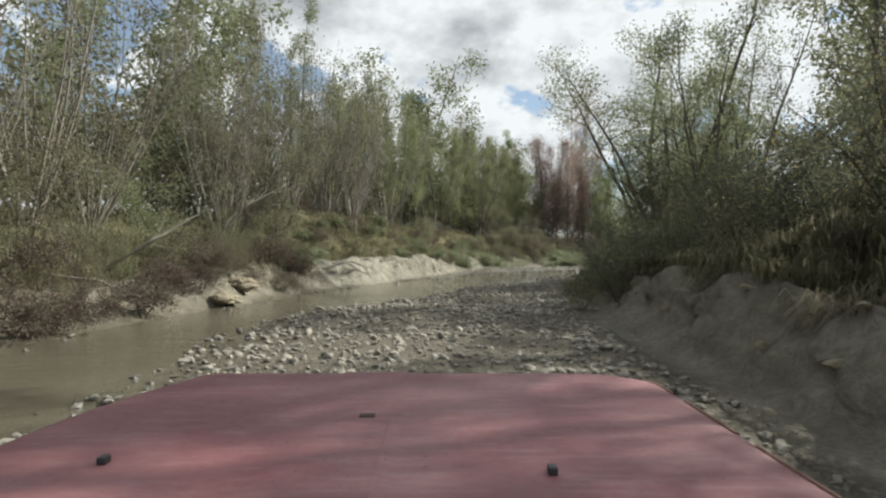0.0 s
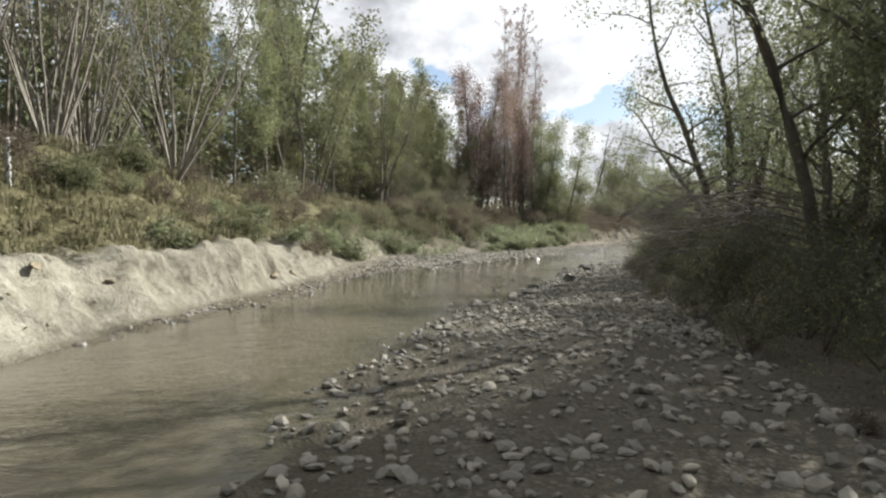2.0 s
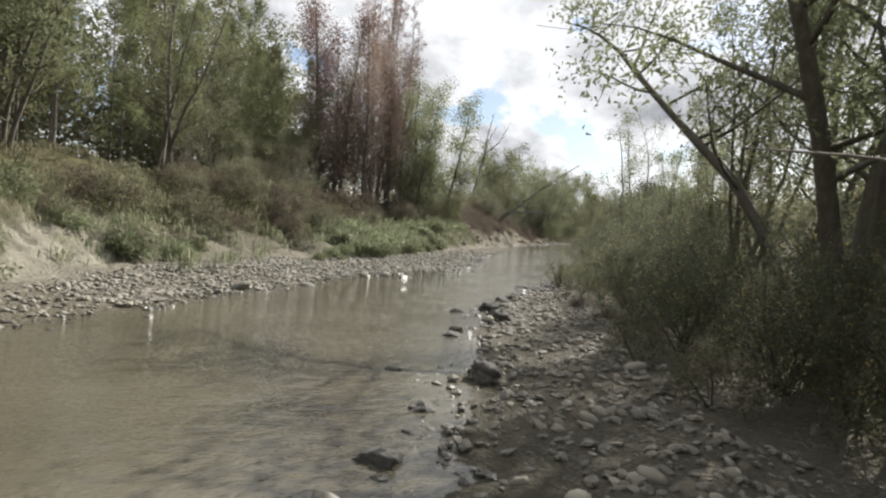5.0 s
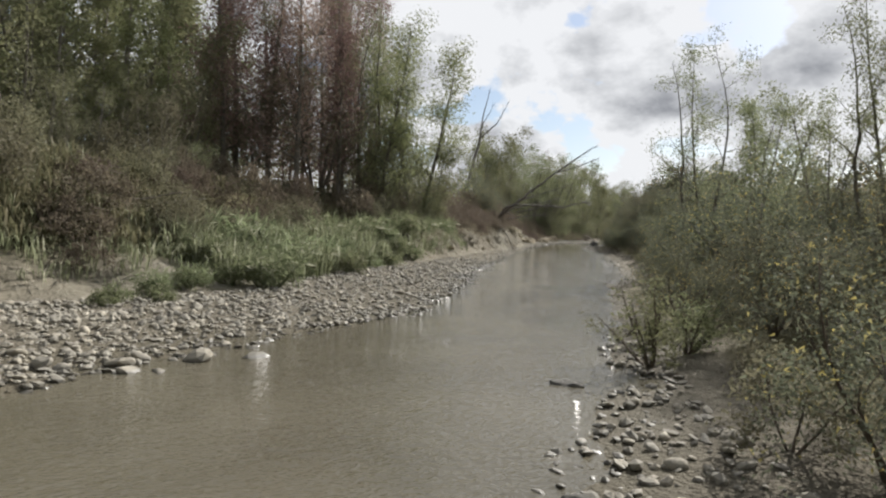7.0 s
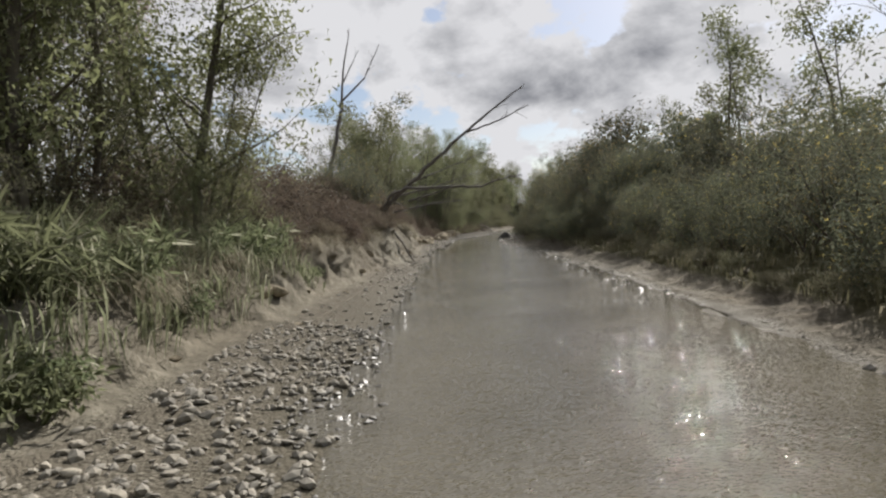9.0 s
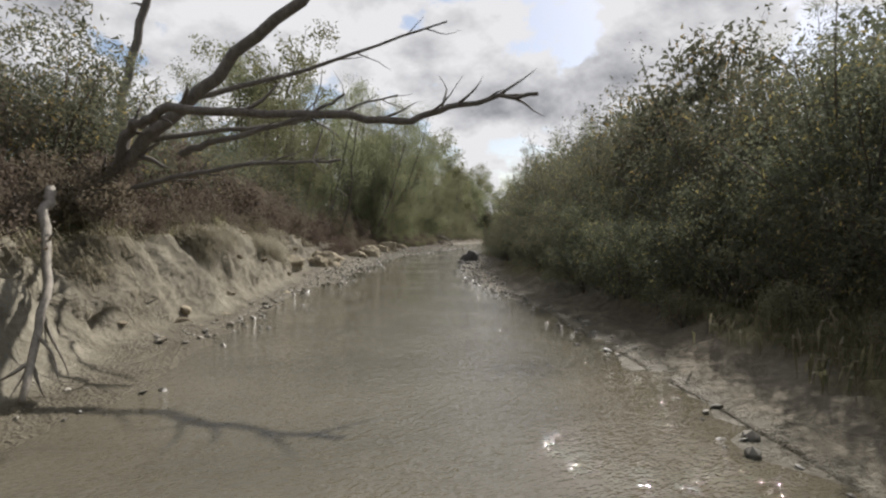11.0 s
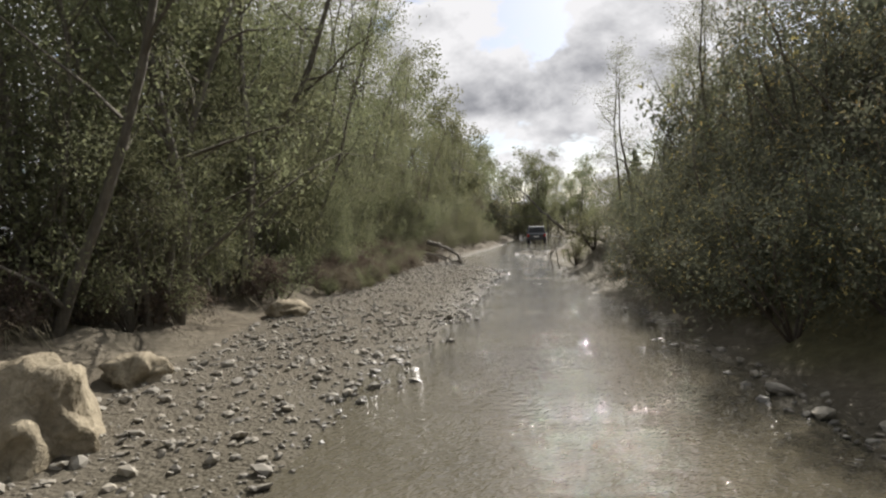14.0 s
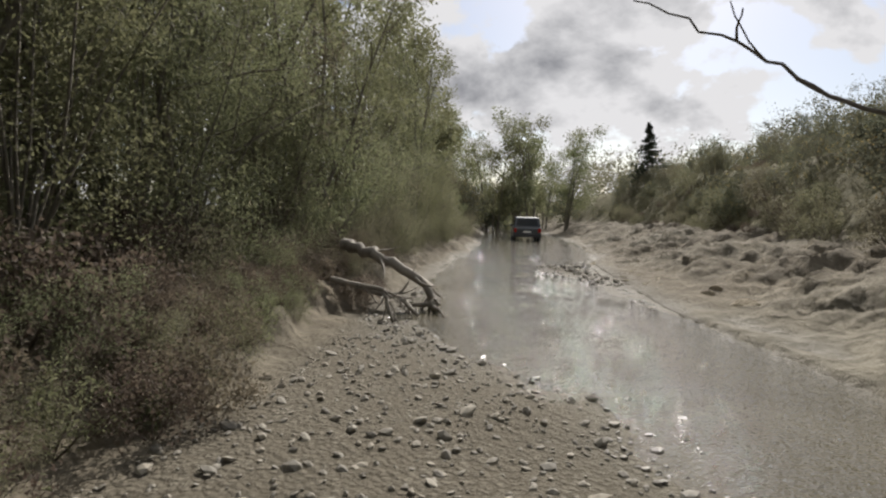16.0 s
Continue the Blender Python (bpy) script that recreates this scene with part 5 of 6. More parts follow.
def build_front():
    """The front of the faded red off-roader as it stands at the start: bonnet, wings, wheels. Its own middle is the driver's eye."""
    car = new("off_roader")
    ys = np.linspace(0.45, 1.93, 38)
    rows_out = []
    for y in ys:
        left = -0.895 if y < 1.2 else -0.895 + 0.16 * ((y - 1.2) / 0.73) ** 2.0
        right = 0.63 if y < 1.76 else 0.63 - 0.19 * ((y - 1.76) / 0.17) ** 1.4
        rows_out.append((left, right))
    n = 44
    top, skin = [], []
    for y, (l, r) in zip(ys, rows_out):
        for k in range(n):
            u = k / (n - 1)
            x = l + (r - l) * u
            edge = min(u, 1 - u) * (r - l)
            z = -0.385 - 0.012 * max(0, 1 - edge / 0.05) ** 2 - 0.05 * max(0, 1 - (1.93 - y) / 0.05) ** 2
            # low pressed ridge along the middle, and a raised panel beside it
            z += 0.006 * math.exp(-((x + 0.115) / 0.012) ** 2) + 0.005 * smooth((x + 0.30 + 0.035 * (1.9 - y)) / 0.012) * (x < -0.115)
            top.append((x, y, float(z)))
    m = len(ys)
    under = [(x, y, z - 0.03) for x, y, z in top]
    idx = lambda i, k, o=0: i * n + k + o
    skin = [(idx(i, k), idx(i, k + 1), idx(i + 1, k + 1), idx(i + 1, k)) for i in range(m - 1) for k in range(n - 1)]
    o = m * n
    skin += [(idx(i, k, o), idx(i + 1, k, o), idx(i + 1, k + 1, o), idx(i, k + 1, o)) for i in range(m - 1) for k in range(n - 1)]
    rim = [idx(0, k) for k in range(n)] + [idx(i, n - 1) for i in range(1, m)] + [idx(m - 1, k) for k in range(n - 2, -1, -1)] + [idx(i, 0) for i in range(m - 2, 0, -1)]
    skin += [(rim[i], rim[i] + o, rim[(i + 1) % len(rim)] + o, rim[(i + 1) % len(rim)]) for i in range(len(rim))]
    bonnet = part("bonnet", mesh_of("bonnet", top + under, skin, M_RED_PAINT, True), car, "faded, scuffed red bonnet with a middle ridge")
    for a, b in ((8, 20), (21, 29), (30, m - 1)):
        edge = Shape()
        edge.tube([(x - 0.004, y, z + 0.001) for x, y, z in (top[idx(i, n - 1)] for i in range(a, b))], 0.006, 0.006, 5)
        part("edge_seam", edge.mesh("edge_seam", M_RUST), bonnet, "rusty chipped edge of the bonnet")
    boxes("ridge", [(-0.122, -0.11, 0.46, 1.9, -0.386, -0.3785)], M_RED_PAINT, bonnet, 0.003, "pressed ridge along the bonnet")
    for x, y in ((-0.61, 1.092), (0.188, 1.042)):
        boxes("washer_jet", [(x - 0.008, x + 0.008, y - 0.012, y + 0.012, -0.387, -0.371)], M_PLASTIC, bonnet, 0.004, "small black washer jet")
    boxes("dead_leaf", [(-0.19, -0.155, 1.37, 1.395, -0.384, -0.376)], M_TWIG, bonnet, 0.003, "dry leaf stuck to the paint")
    for sx, l in ((-1, -0.93), (1, 0.65)):
        y0 = [(0.45, -0.45), (1.75, -0.46), (1.84, -0.55), (1.86, -0.95), (1.84, -1.0), (1.72, -0.88), (1.45, -0.78), (1.18, -0.88), (1.06, -1.05), (0.45, -1.05)]
        extruded("wing", y0, l - 0.03, l + 0.03, M_RED_PAINT, car, 0.01, label="faded red front wing")
        w = wheel(car, l - sx * 0.06, 1.45, 0.38, 0.22)
        w.location.z = -1.56
    boxes("front_panel", [(-0.82, 0.54, 1.86, 1.9, -1.0, -0.5)], M_PLASTIC, car, 0.02, "dark front panel")
    boxes("front_bumper", [(-0.98, 0.7, 1.92, 2.04, -1.15, -0.98)], M_STEEL, car, 0.02, "dull steel bumper")
    boxes("chassis", [(-0.6, -0.45, 0.45, 1.92, -1.12, -1.0), (0.17, 0.32, 0.45, 1.92, -1.12, -1.0), (-0.87, 0.59, 1.41, 1.49, -1.22, -1.14), (-0.6, -0.5, 1.4, 1.5, -1.16, -1.1), (0.2, 0.3, 1.4, 1.5, -1.16, -1.1)], M_PLASTIC, car, 0.0)
    car.matrix_basis = PATH[0][1] @ Matrix.Rotation(radians(-90), 4, "X")
    return tagged(car, "faded red off-road vehicle front standing on the gravel", "car")


build_front()


# ---- dead wood ----
def dead_wood(name, limbs, seed, label, mat=M_DEAD, twigs=5, sides=7, twig_len=0.9):
    """Bare limbs through given places (s, d, z), with crooked twigs."""
    rng = np.random.default_rng(seed)
    tree = new(name)
    foot = Vector((*(float(v) for v in at(*limbs[0][2][0][:2])), limbs[0][2][0][2]))
    tree.location = foot
    for j, (r0, r1, stops) in enumerate(limbs):
        wood = Shape()
        p = np.array([(*at(s, d), z) for s, d, z in stops], float) - np.array(foot)
        u = np.linspace(0, len(p) - 1, 6 * (len(p) - 1) + 1)
        line = np.stack([np.interp(u, np.arange(len(p)), p[:, k]) for k in range(3)], 1)
        line[1:-1] += rng.normal(size=(len(line) - 2, 3)) * min(0.03, 0.4 * r1 + 0.006)
        wood.tube(line, r0, r1, sides)
        kind = "trunk" if j == 0 and "tree" in name else "limb"
        limb = part(kind, wood.mesh(kind, mat), tree)
        for q in range(int(twigs * (len(p) - 1))):
            i = rng.integers(len(line) // 4, len(line) - 1)
            way = line[min(i + 1, len(line) - 1)] - line[i - 1]
            way = way / (np.linalg.norm(way) + 1e-6) + rng.normal(size=3) * 0.45
            tw = bend(rng, line[i], way, twig_len * rng.uniform(0.3, 1.1), 5, 0.16, 0.02)
            stick = Shape()
            stick.tube(tw, min(max(r1, 0.012), 0.5 * r0) * 0.9, 0.003, 4)
            part("twig", stick.mesh("twig", mat), limb)
    return tagged(tree, label, "dead tree" if "tree" in name else "branch")


dead_wood("dead_tree", [(0.16, 0.10, [(95, 8.9, 1.6), (95, 8.95, 5.4), (95, 8.15, 8.75), (95, 8.1, 9.4)]), (0.09, 0.02, [(95, 8.1, 9.3), (95, 7.9, 11.5), (95, 7.43, 13.9)]), (0.07, 0.015, [(95, 8.1, 9.4), (95, 6.6, 10.8), (95, 6.0, 12.0), (95, 5.57, 12.9)]), (0.04, 0.01, [(95, 7.95, 10.6), (95, 7.2, 12.0), (95, 6.9, 12.6)])], 501, "bare grey dead tree forking towards the sky", twigs=1.5)
dead_wood("fallen_dead_tree", [(0.13, 0.08, [(86.4, 5.6, 1.3), (86, 4.8, 2.2), (85.5, 3.2, 3.6), (85, 1.3, 5.2)]), (0.075, 0.02, [(85, 1.3, 5.2), (84.7, -0.4, 6.5), (84.4, -2.1, 7.7)]), (0.05, 0.015, [(84.9, 0.6, 5.7), (84.8, -1.0, 6.2), (84.6, -2.3, 6.8)]), (0.09, 0.06, [(86.0, 4.7, 2.3), (85.6, 4.2, 3.0), (85, 3.46, 3.23), (85, 1.25, 3.24)]), (0.065, 0.03, [(85, 1.25, 3.24), (85, -0.08, 3.2), (85, -0.85, 3.5), (85, -1.93, 3.67)]), (0.06, 0.02, [(85.5, 3.4, 2.65), (85, 2.7, 2.8), (85, 1.46, 3.2), (85, 0.9, 3.55)]), (0.05, 0.02, [(86.2, 5.0, 2.0), (85.3, 3.44, 2.27), (85, 2.2, 2.5), (85, 0.93, 2.6)]), (0.05, 0.015, [(85.6, 3.4, 3.5), (86.2, 1.6, 4.2), (86, -0.6, 5.0)]), (0.05, 0.015, [(85.8, 4.0, 2.9), (86.8, 2.0, 3.4), (87, 0.2, 4.0)])], 502, "bare dead tree leaning from the bank out over the stream", twigs=3)
dead_wood("pale_branch", [(0.07, 0.03, [(84.4, 4.7, 2.0), (83.6, 4.3, 1.7), (82.3, 3.5, 0.8), (81.1, 3.0, 0.1)])], 503, "bleached branch lying down the clay bank", M_PALE, 2, 6, 0.7)
dead_wood("leaning_dead_tree", [(0.055, 0.024, [(131.6, -4.9, 0.9), (131.2, -3.4, 1.4), (131, -2.89, 1.84), (131, -2.4, 2.32), (131, -2.02, 2.74)]), (0.022, 0.004, [(131, -2.02, 2.74), (131, -1.32, 3.05), (131, -0.72, 3.32), (131, -0.04, 3.53)]), (0.013, 0.003, [(131, -2.02, 2.74), (131, -2.01, 2.91), (131.1, -1.87, 3.23), (131.2, -1.62, 3.4), (131.3, -1.22, 3.53)]), (0.011, 0.003, [(131, -1.54, 2.92), (131, -1.24, 2.88), (130.9, -0.83, 2.96), (130.8, -0.23, 3.1)]), (0.014, 0.003, [(131, -2.32, 2.3), (131, -1.86, 2.32), (131, -1.34, 2.51), (131.1, -0.88, 2.68), (131.2, -0.34, 2.77)]), (0.014, 0.003, [(131.1, -2.7, 1.86), (131, -1.57, 1.88), (131, -1.12, 2.01), (131, -0.75, 2.21), (131, -0.33, 2.36)]), (0.012, 0.004, [(131, -2.16, 2.54), (131, -1.89, 2.59), (131, -1.62, 2.57)])], 504, "leaning dead tree with bare sprays over the stream", M_DEAD, 0.8, 6, 0.55)
dead_wood("stranded_log", [(0.10, 0.06, [(138.4, 2.3, 0.95), (138, 1.69, 0.83), (138, 0.82, 0.35), (137.6, 0.65, 0.02)]), (0.06, 0.025, [(137.8, 2.1, 0.3), (137.6, 1.3, 0.25), (137.0, 0.9, 0.05)]), (0.05, 0.02, [(137.2, 2.2, 0.5), (137.0, 1.4, 0.4), (136.6, 1.2, 0.02)])], 505, "stranded log and roots at the foot of the bank", M_PALE, 5, 7, 0.7)
dead_wood("drift_branch", [(0.05, 0.015, [(20.5, 6.6, 0.7), (21.6, 6.0, 0.95), (23.0, 5.6, 0.55)]), (0.03, 0.01, [(21.4, 6.1, 0.9), (22.0, 5.4, 0.35)])], 506, "bleached branch caught on the clay bank", M_PALE, 3, 6, 0.8)
dead_wood("drift_branch", [(0.05, 0.01, [(12, 8.0, 0.9), (12.5, 7.2, 1.6), (13.5, 6.6, 2.3)]), (0.04, 0.01, [(10.5, 8.0, 0.9), (10.8, 7.2, 0.8), (11.6, 6.6, 0.3)]), (0.04, 0.01, [(16, 8.2, 1.2), (16.5, 7.2, 2.6), (17.5, 6.4, 3.4)])], 507, "bare willow branches hanging from the bank", M_PALE, 4, 5, 1.2)
for k in range(8):
    rr = random.Random(600 + k)
    s0, tip, high = 28.3 + 0.3 * k, -1.95 + rr.uniform(-0.4, 0.3), 1.4 + 0.09 * k + rr.uniform(-0.15, 0.25)
    dead_wood("brush_branch", [(0.026, 0.007, [(s0 + 0.9, tip - 3.2, high - 0.1), (s0 + 0.5, tip - 1.5, high + 0.3), (s0, tip, high + rr.uniform(-0.15, 0.15))]), (0.022, 0.006, [(s0 + 1.1, tip - 2.8, high - 0.45), (s0 + 0.5, tip - 1.2, high - 0.1), (s0 + 0.2, tip + 0.2, high - 0.35)])], 610 + k, "dry bleached brush lying over the gorse", M_PALE, 7, 5, 1.25)
for k, (s0, d0) in enumerate(((52.2, 7.0), (52.5, 7.3), (52.0, 7.5))):
    z0 = ground_z(s0, d0)
    dead_wood("pale_branch", [(0.03, 0.018, [(s0 - 0.3, d0 + 0.5, z0 + 0.35 + 0.08 * k), (s0, d0, z0 + 0.5 + 0.05 * k), (s0 + 0.2, d0 - 0.6, z0 + 0.55 + 0.1 * k)])], 640 + k, "bleached stick caught in the bank's rough grass", M_PALE, 0.5, 6, 0.3)
# hanging sapling on the right edge of the water
dead_wood("root_sapling", [(0.022, 0.012, [(132, -3.05, 0.0), (132, -3.0, 0.5), (132, -3.15, 1.1)]), (0.018, 0.01, [(132, -3.3, 0.02), (132, -3.2, 0.6), (132.2, -3.45, 1.2)]), (0.015, 0.008, [(132.1, -2.9, 0.1), (132.1, -3.05, 0.55), (132.1, -3.3, 1.0)])], 508, "dark crooked sapling rooted at the water's edge", M_TWIG, 4, 6, 0.4)
stand(SAPLING[0], 132.4, -3.9, 1.25)
stand(SAPLING[1], 131.2, -4.4, 1.5)
# green fringe over the gravel bar
row(SAPLING, 124, 137.5, 0.45, 2.0, 2.8, (0.3, 0.55))
row(NEAR_SCRUB, 126, 137, 0.9, 2.1, 2.9, (0.2, 0.34))
# tall broom over the narrow reach
for s, d, k, q in ((103.2, -6.0, 1.45, 0), (106.0, -6.4, 1.45, 1)):
    stand(TALL_GORSE[q], s, d, k)


# ---- marker posts ----
def build_post(s, d, top):
    post = new("marker_post")
    bm = bmesh.new()
    bmesh.ops.create_cone(bm, cap_ends=True, segments=12, radius1=0.046, radius2=0.044, depth=0.86, matrix=Matrix.Translation((0, 0, 0.27)))
    solid(bm, "shaft", M_WHITE, post, 0.008)
    bm = bmesh.new()
    bmesh.ops.create_cone(bm, cap_ends=True, segments=12, radius1=0.052, radius2=0.048, depth=0.05, matrix=Matrix.Translation((0, 0, 0.715)))
    solid(bm, "cap", M_PLATE, post, 0.008)
    x, y = at(s, d)
    post.matrix_basis = pose(float(x), float(y), ground_z(s, d), 2, -2, 20)
    return tagged(post, "slim white marker post in the rough grass", "post", "marker posts")


for s, d, top in ((33, 10.2, 3.2), (32.2, 10.6, 3.2), (26.5, 8.4, 2.4)):
    build_post(s, d, top)


# ---- boulders and clay blocks ----
def build_block(name, s, d, size, seed, mat, label, sink=0.25):
    """A rough lump: a ball broken by several flat cuts and noise."""
    rng = np.random.default_rng(seed)
    bm = bmesh.new()
    bmesh.ops.create_icosphere(bm, subdivisions=4, radius=1.0)
    cuts = [(Vector(rng.normal(size=3)).normalized(), rng.uniform(0.55, 0.85)) for _ in range(9)]
    for v in bm.verts:
        p = v.co.copy()
        for n, h in cuts:
            over = p.dot(n) - h
            if over > 0:
                p -= n * over * 0.6
        o = Vector((seed, 0, 0))
        p *= 1 + 0.36 * noise.noise(p * 1.4 + o) + 0.2 * noise.noise(p * 3.2 + o) + 0.11 * noise.noise(p * 7.0 + o) + 0.06 * noise.noise(p * 15 + o)
        v.co = Vector((p.x * size[0], p.y * size[1], p.z * size[2]))
    me = bpy.data.meshes.new(name)
    bm.to_mesh(me)
    bm.free()
    me.materials.append(mat)
    me.polygons.foreach_set("use_smooth", [True] * len(me.polygons))
    ob = new(name, me)
    x, y = at(s, d)
    ob.matrix_basis = pose(float(x), float(y), ground_z(s, d) + size[2] * (0.3 - sink), 0, 0, rng.uniform(0, 360))
    return tagged(ob, label, "rock", "blocks beside the stream")


CLAYS = "pale broken block of dried clay on the gravel"
for s, d, size, seed in ((108.2, 3.1, (0.65, 0.55, 0.6), 1), (106.8, 3.5, (0.5, 0.45, 0.35), 2), (109.2, 3.6, (0.45, 0.4, 0.35), 11), (99.4, 3.5, (0.8, 0.6, 0.5), 12), (98.2, 3.6, (0.5, 0.45, 0.35), 17), (95.5, 3.9, (0.5, 0.45, 0.3), 18), (114.6, 2.9, (0.78, 0.6, 0.66), 3), (113.3, 3.2, (0.62, 0.5, 0.4), 4), (112.6, 3.5, (0.4, 0.35, 0.3), 14), (116.5, 3.1, (0.4, 0.35, 0.25), 5), (103, 3.9, (0.5, 0.4, 0.3), 6), (14.2, 6.5, (0.6, 0.4, 0.16), 7), (15.3, 6.7, (0.6, 0.45, 0.2), 8), (121, 2.8, (0.5, 0.4, 0.25), 9), (128, 2.6, (0.55, 0.45, 0.3), 10)):
    build_block("clay_block", s, d, size, seed, M_CLAY, CLAYS)
build_block("boulder", 108, -2.25, (0.5, 0.45, 0.45), 21, M_BOULDER, "dark wet boulder at the stream's edge")
build_block("boulder", 106.6, -1.9, (0.4, 0.3, 0.16), 22, M_BOULDER, "dark wet boulder at the stream's edge")
for k in range(26):
    rr = random.Random(800 + k)
    s = 32.2 + 0.6 * k
    r = rr.uniform(0.06, 0.19)
    build_block("boulder", s, float(np.interp(s, WATER[:, 0], WATER[:, 1])) + rr.uniform(-0.35, 0.75), (r * 1.4, r, r * 0.7), 50 + k, M_BOULDER, "dark wet stone lying at the stream's edge", 0.0)
build_block("boulder", 152, -1.6, (0.4, 0.3, 0.2), 23, M_BOULDER, "dark wet stone in the rapids")

# smaller lumps broken from the clay banks
def build_clods(name, strips, seed, label):
    rng = np.random.default_rng(seed)
    bm = bmesh.new()
    bmesh.ops.create_icosphere(bm, subdivisions=2, radius=1.0)
    v0 = np.array([q.co for q in bm.verts])
    f0 = np.array([[q.index for q in p.verts] for p in bm.faces])
    bm.free()
    vs, fs = [], []
    for s0, s1, side, count, size in strips:
        for _ in range(count):
            s = rng.uniform(s0, s1)
            toe = np.interp(s, LEFT[:, 0], LEFT[:, 1]) if side > 0 else np.interp(s, RIGHT[:, 0], RIGHT[:, 1])
            x, y = at(s, toe + side * rng.uniform(-0.25, 1.2))
            v = v0.copy()
            for _k in range(7):
                n = rng.normal(size=3)
                n /= np.linalg.norm(n)
                over = np.maximum(v @ n - rng.uniform(0.35, 0.75), 0)
                v -= over[:, None] * n * 0.95
            r = size * rng.gamma(2.0, 0.5)
            v = v * np.array([1.3, 0.9, 0.7]) * r * rng.uniform(0.92, 1.08, (len(v), 1))
            a = rng.uniform(0, 6.283)
            v = np.stack([v[:, 0] * math.cos(a) - v[:, 1] * math.sin(a), v[:, 0] * math.sin(a) + v[:, 1] * math.cos(a), v[:, 2]], 1)
            fs.append(f0 + len(vs) * len(v0))
            vs.append(v + np.array([float(x), float(y), float(land([x], [y])[0][0]) - 0.15 * r]))
    return tagged(new(name, mesh_of(name, np.concatenate(vs), np.concatenate(fs), M_CLAY)), label, "clay", kind="stuff")


build_clods("clay_rubble", [(18, 38, 1, 60, 0.045), (84, 104, 1, 80, 0.055), (62, 82, 1, 40, 0.07), (2, 13, -1, 24, 0.08), (137, 160, -1, 60, 0.07), (122, 137, 1, 24, 0.07)], 901, "broken pale clods of clay along the banks")


# ---- stones of the river bed, nearest to the way as single pieces ----
def stone_shape(seed, flat=0.5, fine=1):
    rng = np.random.default_rng(seed)
    bm = bmesh.new()
    bmesh.ops.create_icosphere(bm, subdivisions=fine, radius=1.0)
    v = np.array([p.co for p in bm.verts])
    f = np.array([[q.index for q in p.verts] for p in bm.faces])
    bm.free()
    if fine > 1:
        # worn flat by a few broad cuts, then slightly rough
        for _ in range(6):
            n = rng.normal(size=3)
            n /= np.linalg.norm(n)
            v = v - np.maximum(v @ n - rng.uniform(0.5, 0.8), 0)[:, None] * n * 0.9
    v = v * (rng.uniform(0.72, 1.15, (len(v), 1)) if fine == 1 else rng.uniform(0.95, 1.06, (len(v), 1))) * np.array([1.0, rng.uniform(0.6, 0.9), flat * rng.uniform(0.7, 1.2)])
    return v, f


STONES = [stone_shape(700 + k) for k in range(8)]
WORN = [stone_shape(720 + k, 0.55, 2) for k in range(8)]
STONE_MESHES = [mesh_of("stone", v, f, M_STONE, True) for v, f in WORN]
ground = bpy.data.objects["ground"]


def bed_spots(rng, s0, s1, d0, d1, count, low=-0.04, high=0.5):
    """Random places on the gravel: not on the banks, not deep in the water."""
    s, d = rng.uniform(s0, s1, count), rng.uniform(d0, d1, count)
    x, y = at(s, d)
    z, clay = land(x, y)[:2]
    keep = (clay < 0.5) & (z > low) & (z < high)
    return x[keep], y[keep], z[keep]


rng = np.random.default_rng(77)
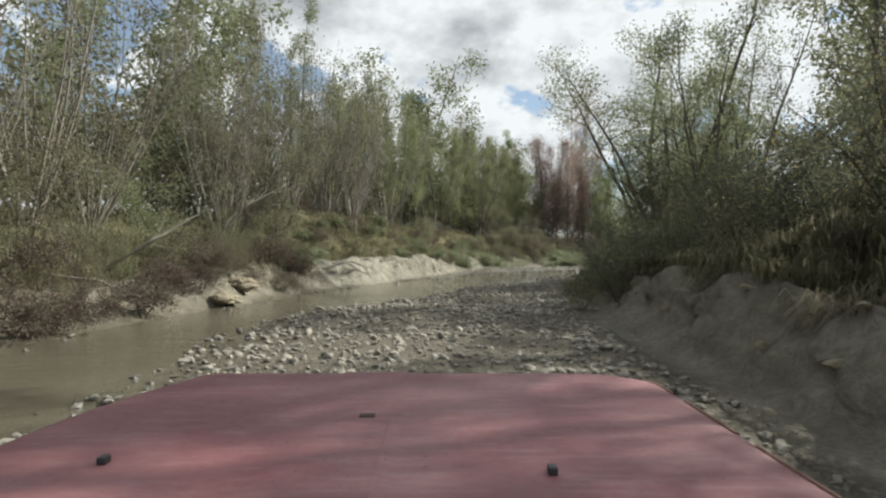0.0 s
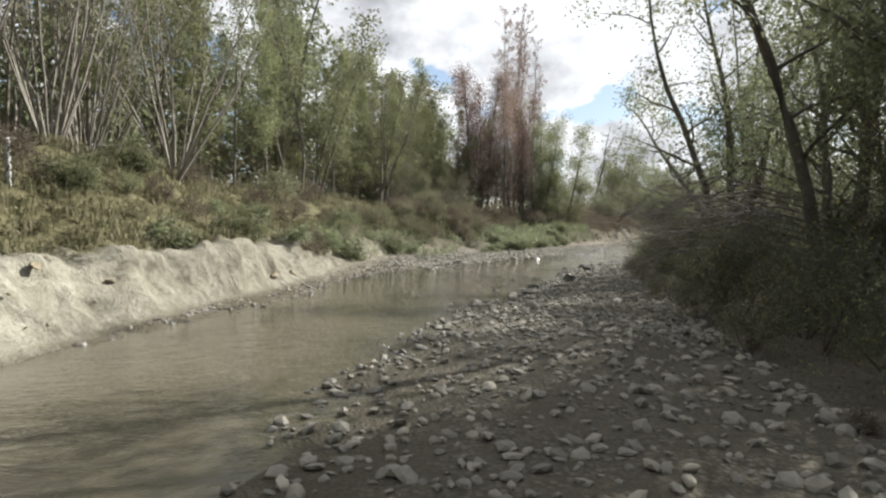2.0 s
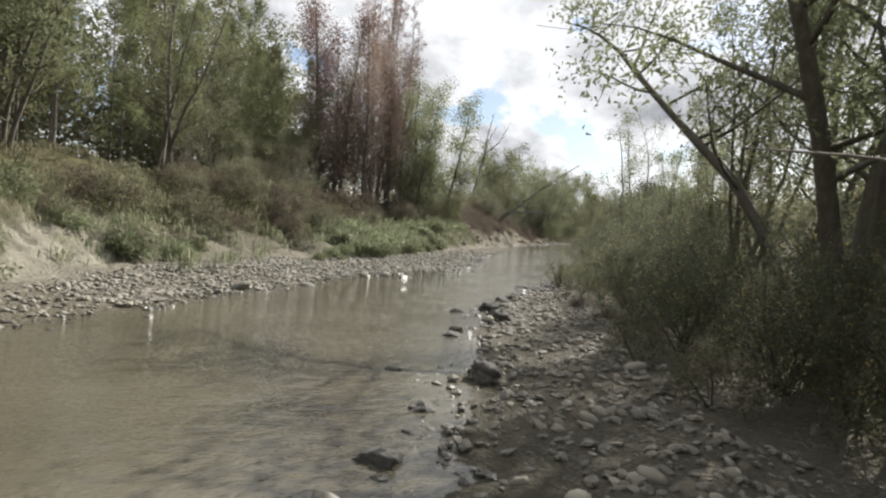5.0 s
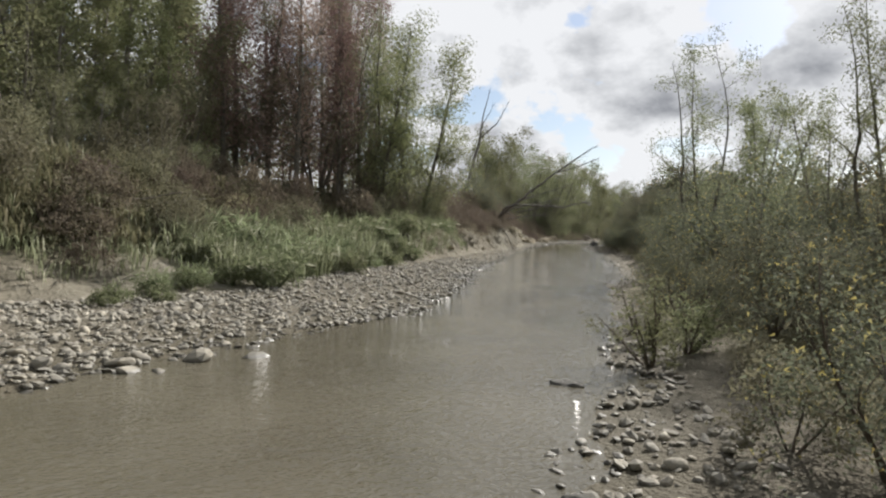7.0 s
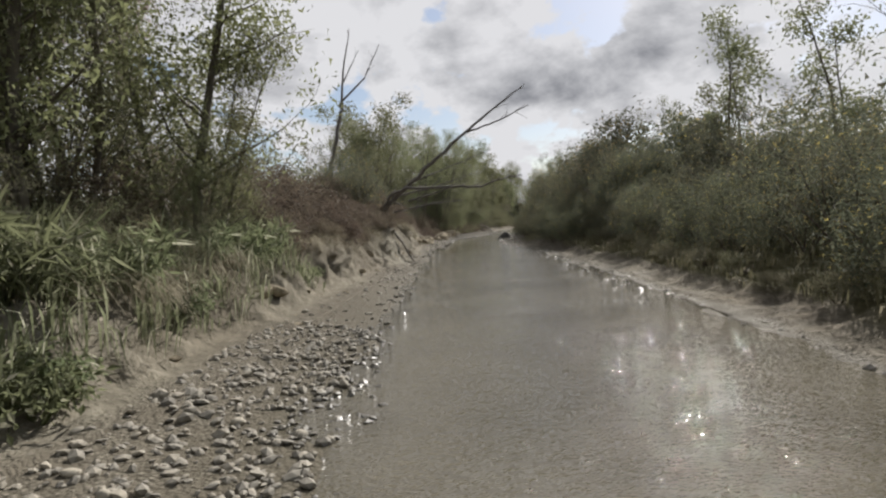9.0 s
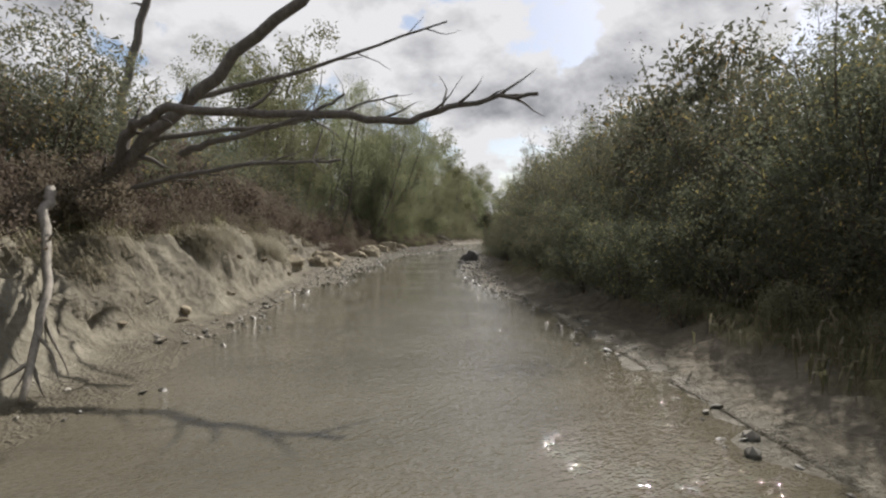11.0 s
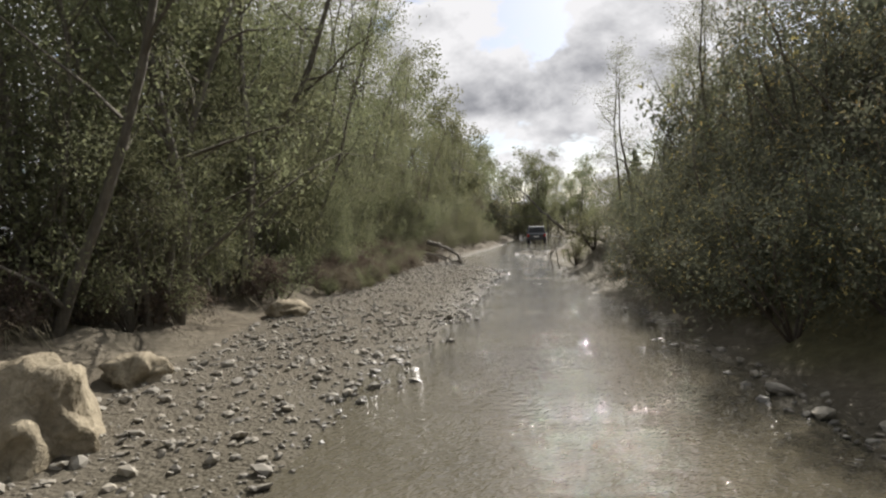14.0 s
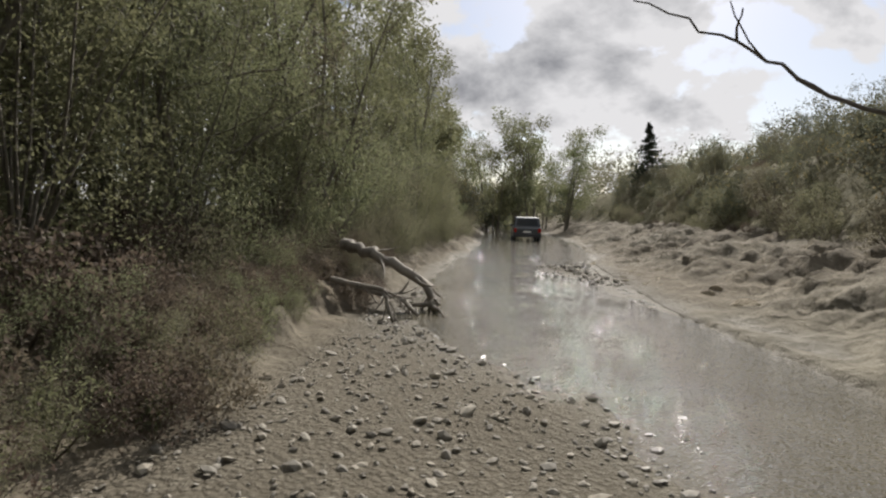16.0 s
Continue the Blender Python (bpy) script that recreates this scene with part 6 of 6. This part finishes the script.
# larger stones along the bars that the way passes closest
spots = [bed_spots(rng, 28, 48, -2.2, 3.0, 260, -0.08), bed_spots(rng, 8, 24, -1.5, 4.5, 150), bed_spots(rng, 40, 62, 1.5, 6.5, 150), bed_spots(rng, 96, 112, -3, 3.5, 110, -0.1)]
x, y, z = (np.concatenate(k) for k in zip(*spots))
for k in rng.permutation(len(x))[:298]:
    r = 0.06 * rng.uniform(0.8, 1.0) * (1 + rng.gamma(1.2, 0.35))
    ob = new("stone", STONE_MESHES[rng.integers(8)])
    ob.parent = ground
    ob.matrix_basis = Matrix.LocRotScale((x[k], y[k], z[k] + 0.18 * r), Euler((rng.uniform(-0.3, 0.3), rng.uniform(-0.3, 0.3), rng.uniform(0, 6.28))), (r, r, r))


def build_gravel(name, strips, seed, label):
    """The rest of the stones, too many to count."""
    rng = np.random.default_rng(seed)
    vs, fs, base = [], [], 0
    for s0, s1, d0, d1, count, size, low in strips:
        x, y, z = bed_spots(rng, s0, s1, d0, d1, count, low)
        k = len(x)
        r = np.minimum(size * (0.5 + rng.gamma(1.6, 0.45, k)), max(0.08, 2.2 * size))
        a = rng.uniform(0, 6.283, k)
        kind = rng.integers(0, 8, k)
        for q in range(8):
            m = np.where(kind == q)[0]
            v, f = (WORN if size > 0.06 else STONES)[q]
            tilt = rng.uniform(-0.35, 0.35, (len(m), 2))
            w = np.stack([v[None, :, 0] * np.cos(a[m])[:, None] - v[None, :, 1] * np.sin(a[m])[:, None], v[None, :, 0] * np.sin(a[m])[:, None] + v[None, :, 1] * np.cos(a[m])[:, None], v[None, :, 2] + v[None, :, 0] * tilt[:, :1] + v[None, :, 1] * tilt[:, 1:]], -1)
            w = w * r[m][:, None, None] + np.stack([x[m], y[m], z[m] + 0.2 * r[m]], 1)[:, None]
            vs.append(w.reshape(-1, 3))
            fs.append((f[None] + np.arange(len(m))[:, None, None] * len(v) + base).reshape(-1, 3))
            base += len(m) * len(v)
    return tagged(new(name, mesh_of(name, np.concatenate(vs), np.concatenate(fs), M_STONE)), label, "gravel", kind="stuff")


build_gravel("gravel", [(2, 28, -2.5, 6.5, 9500, 0.042, -0.05), (26, 50, -2.5, 6.5, 13000, 0.038, -0.07), (38, 66, 1, 9, 21000, 0.036, -0.05), (60, 82, -4, 4, 1600, 0.042, -0.04), (84, 122, -4, 5, 7000, 0.04, -0.05), (112, 140, -3, 3.5, 16000, 0.021, -0.04), (142, 150, -3.2, 0, 900, 0.045, -0.05), (28, 47, 0, 4.5, 160, 0.10, -0.16), (100, 122, -3, 0, 120, 0.09, -0.16)], 88, "loose grey and brown river gravel")
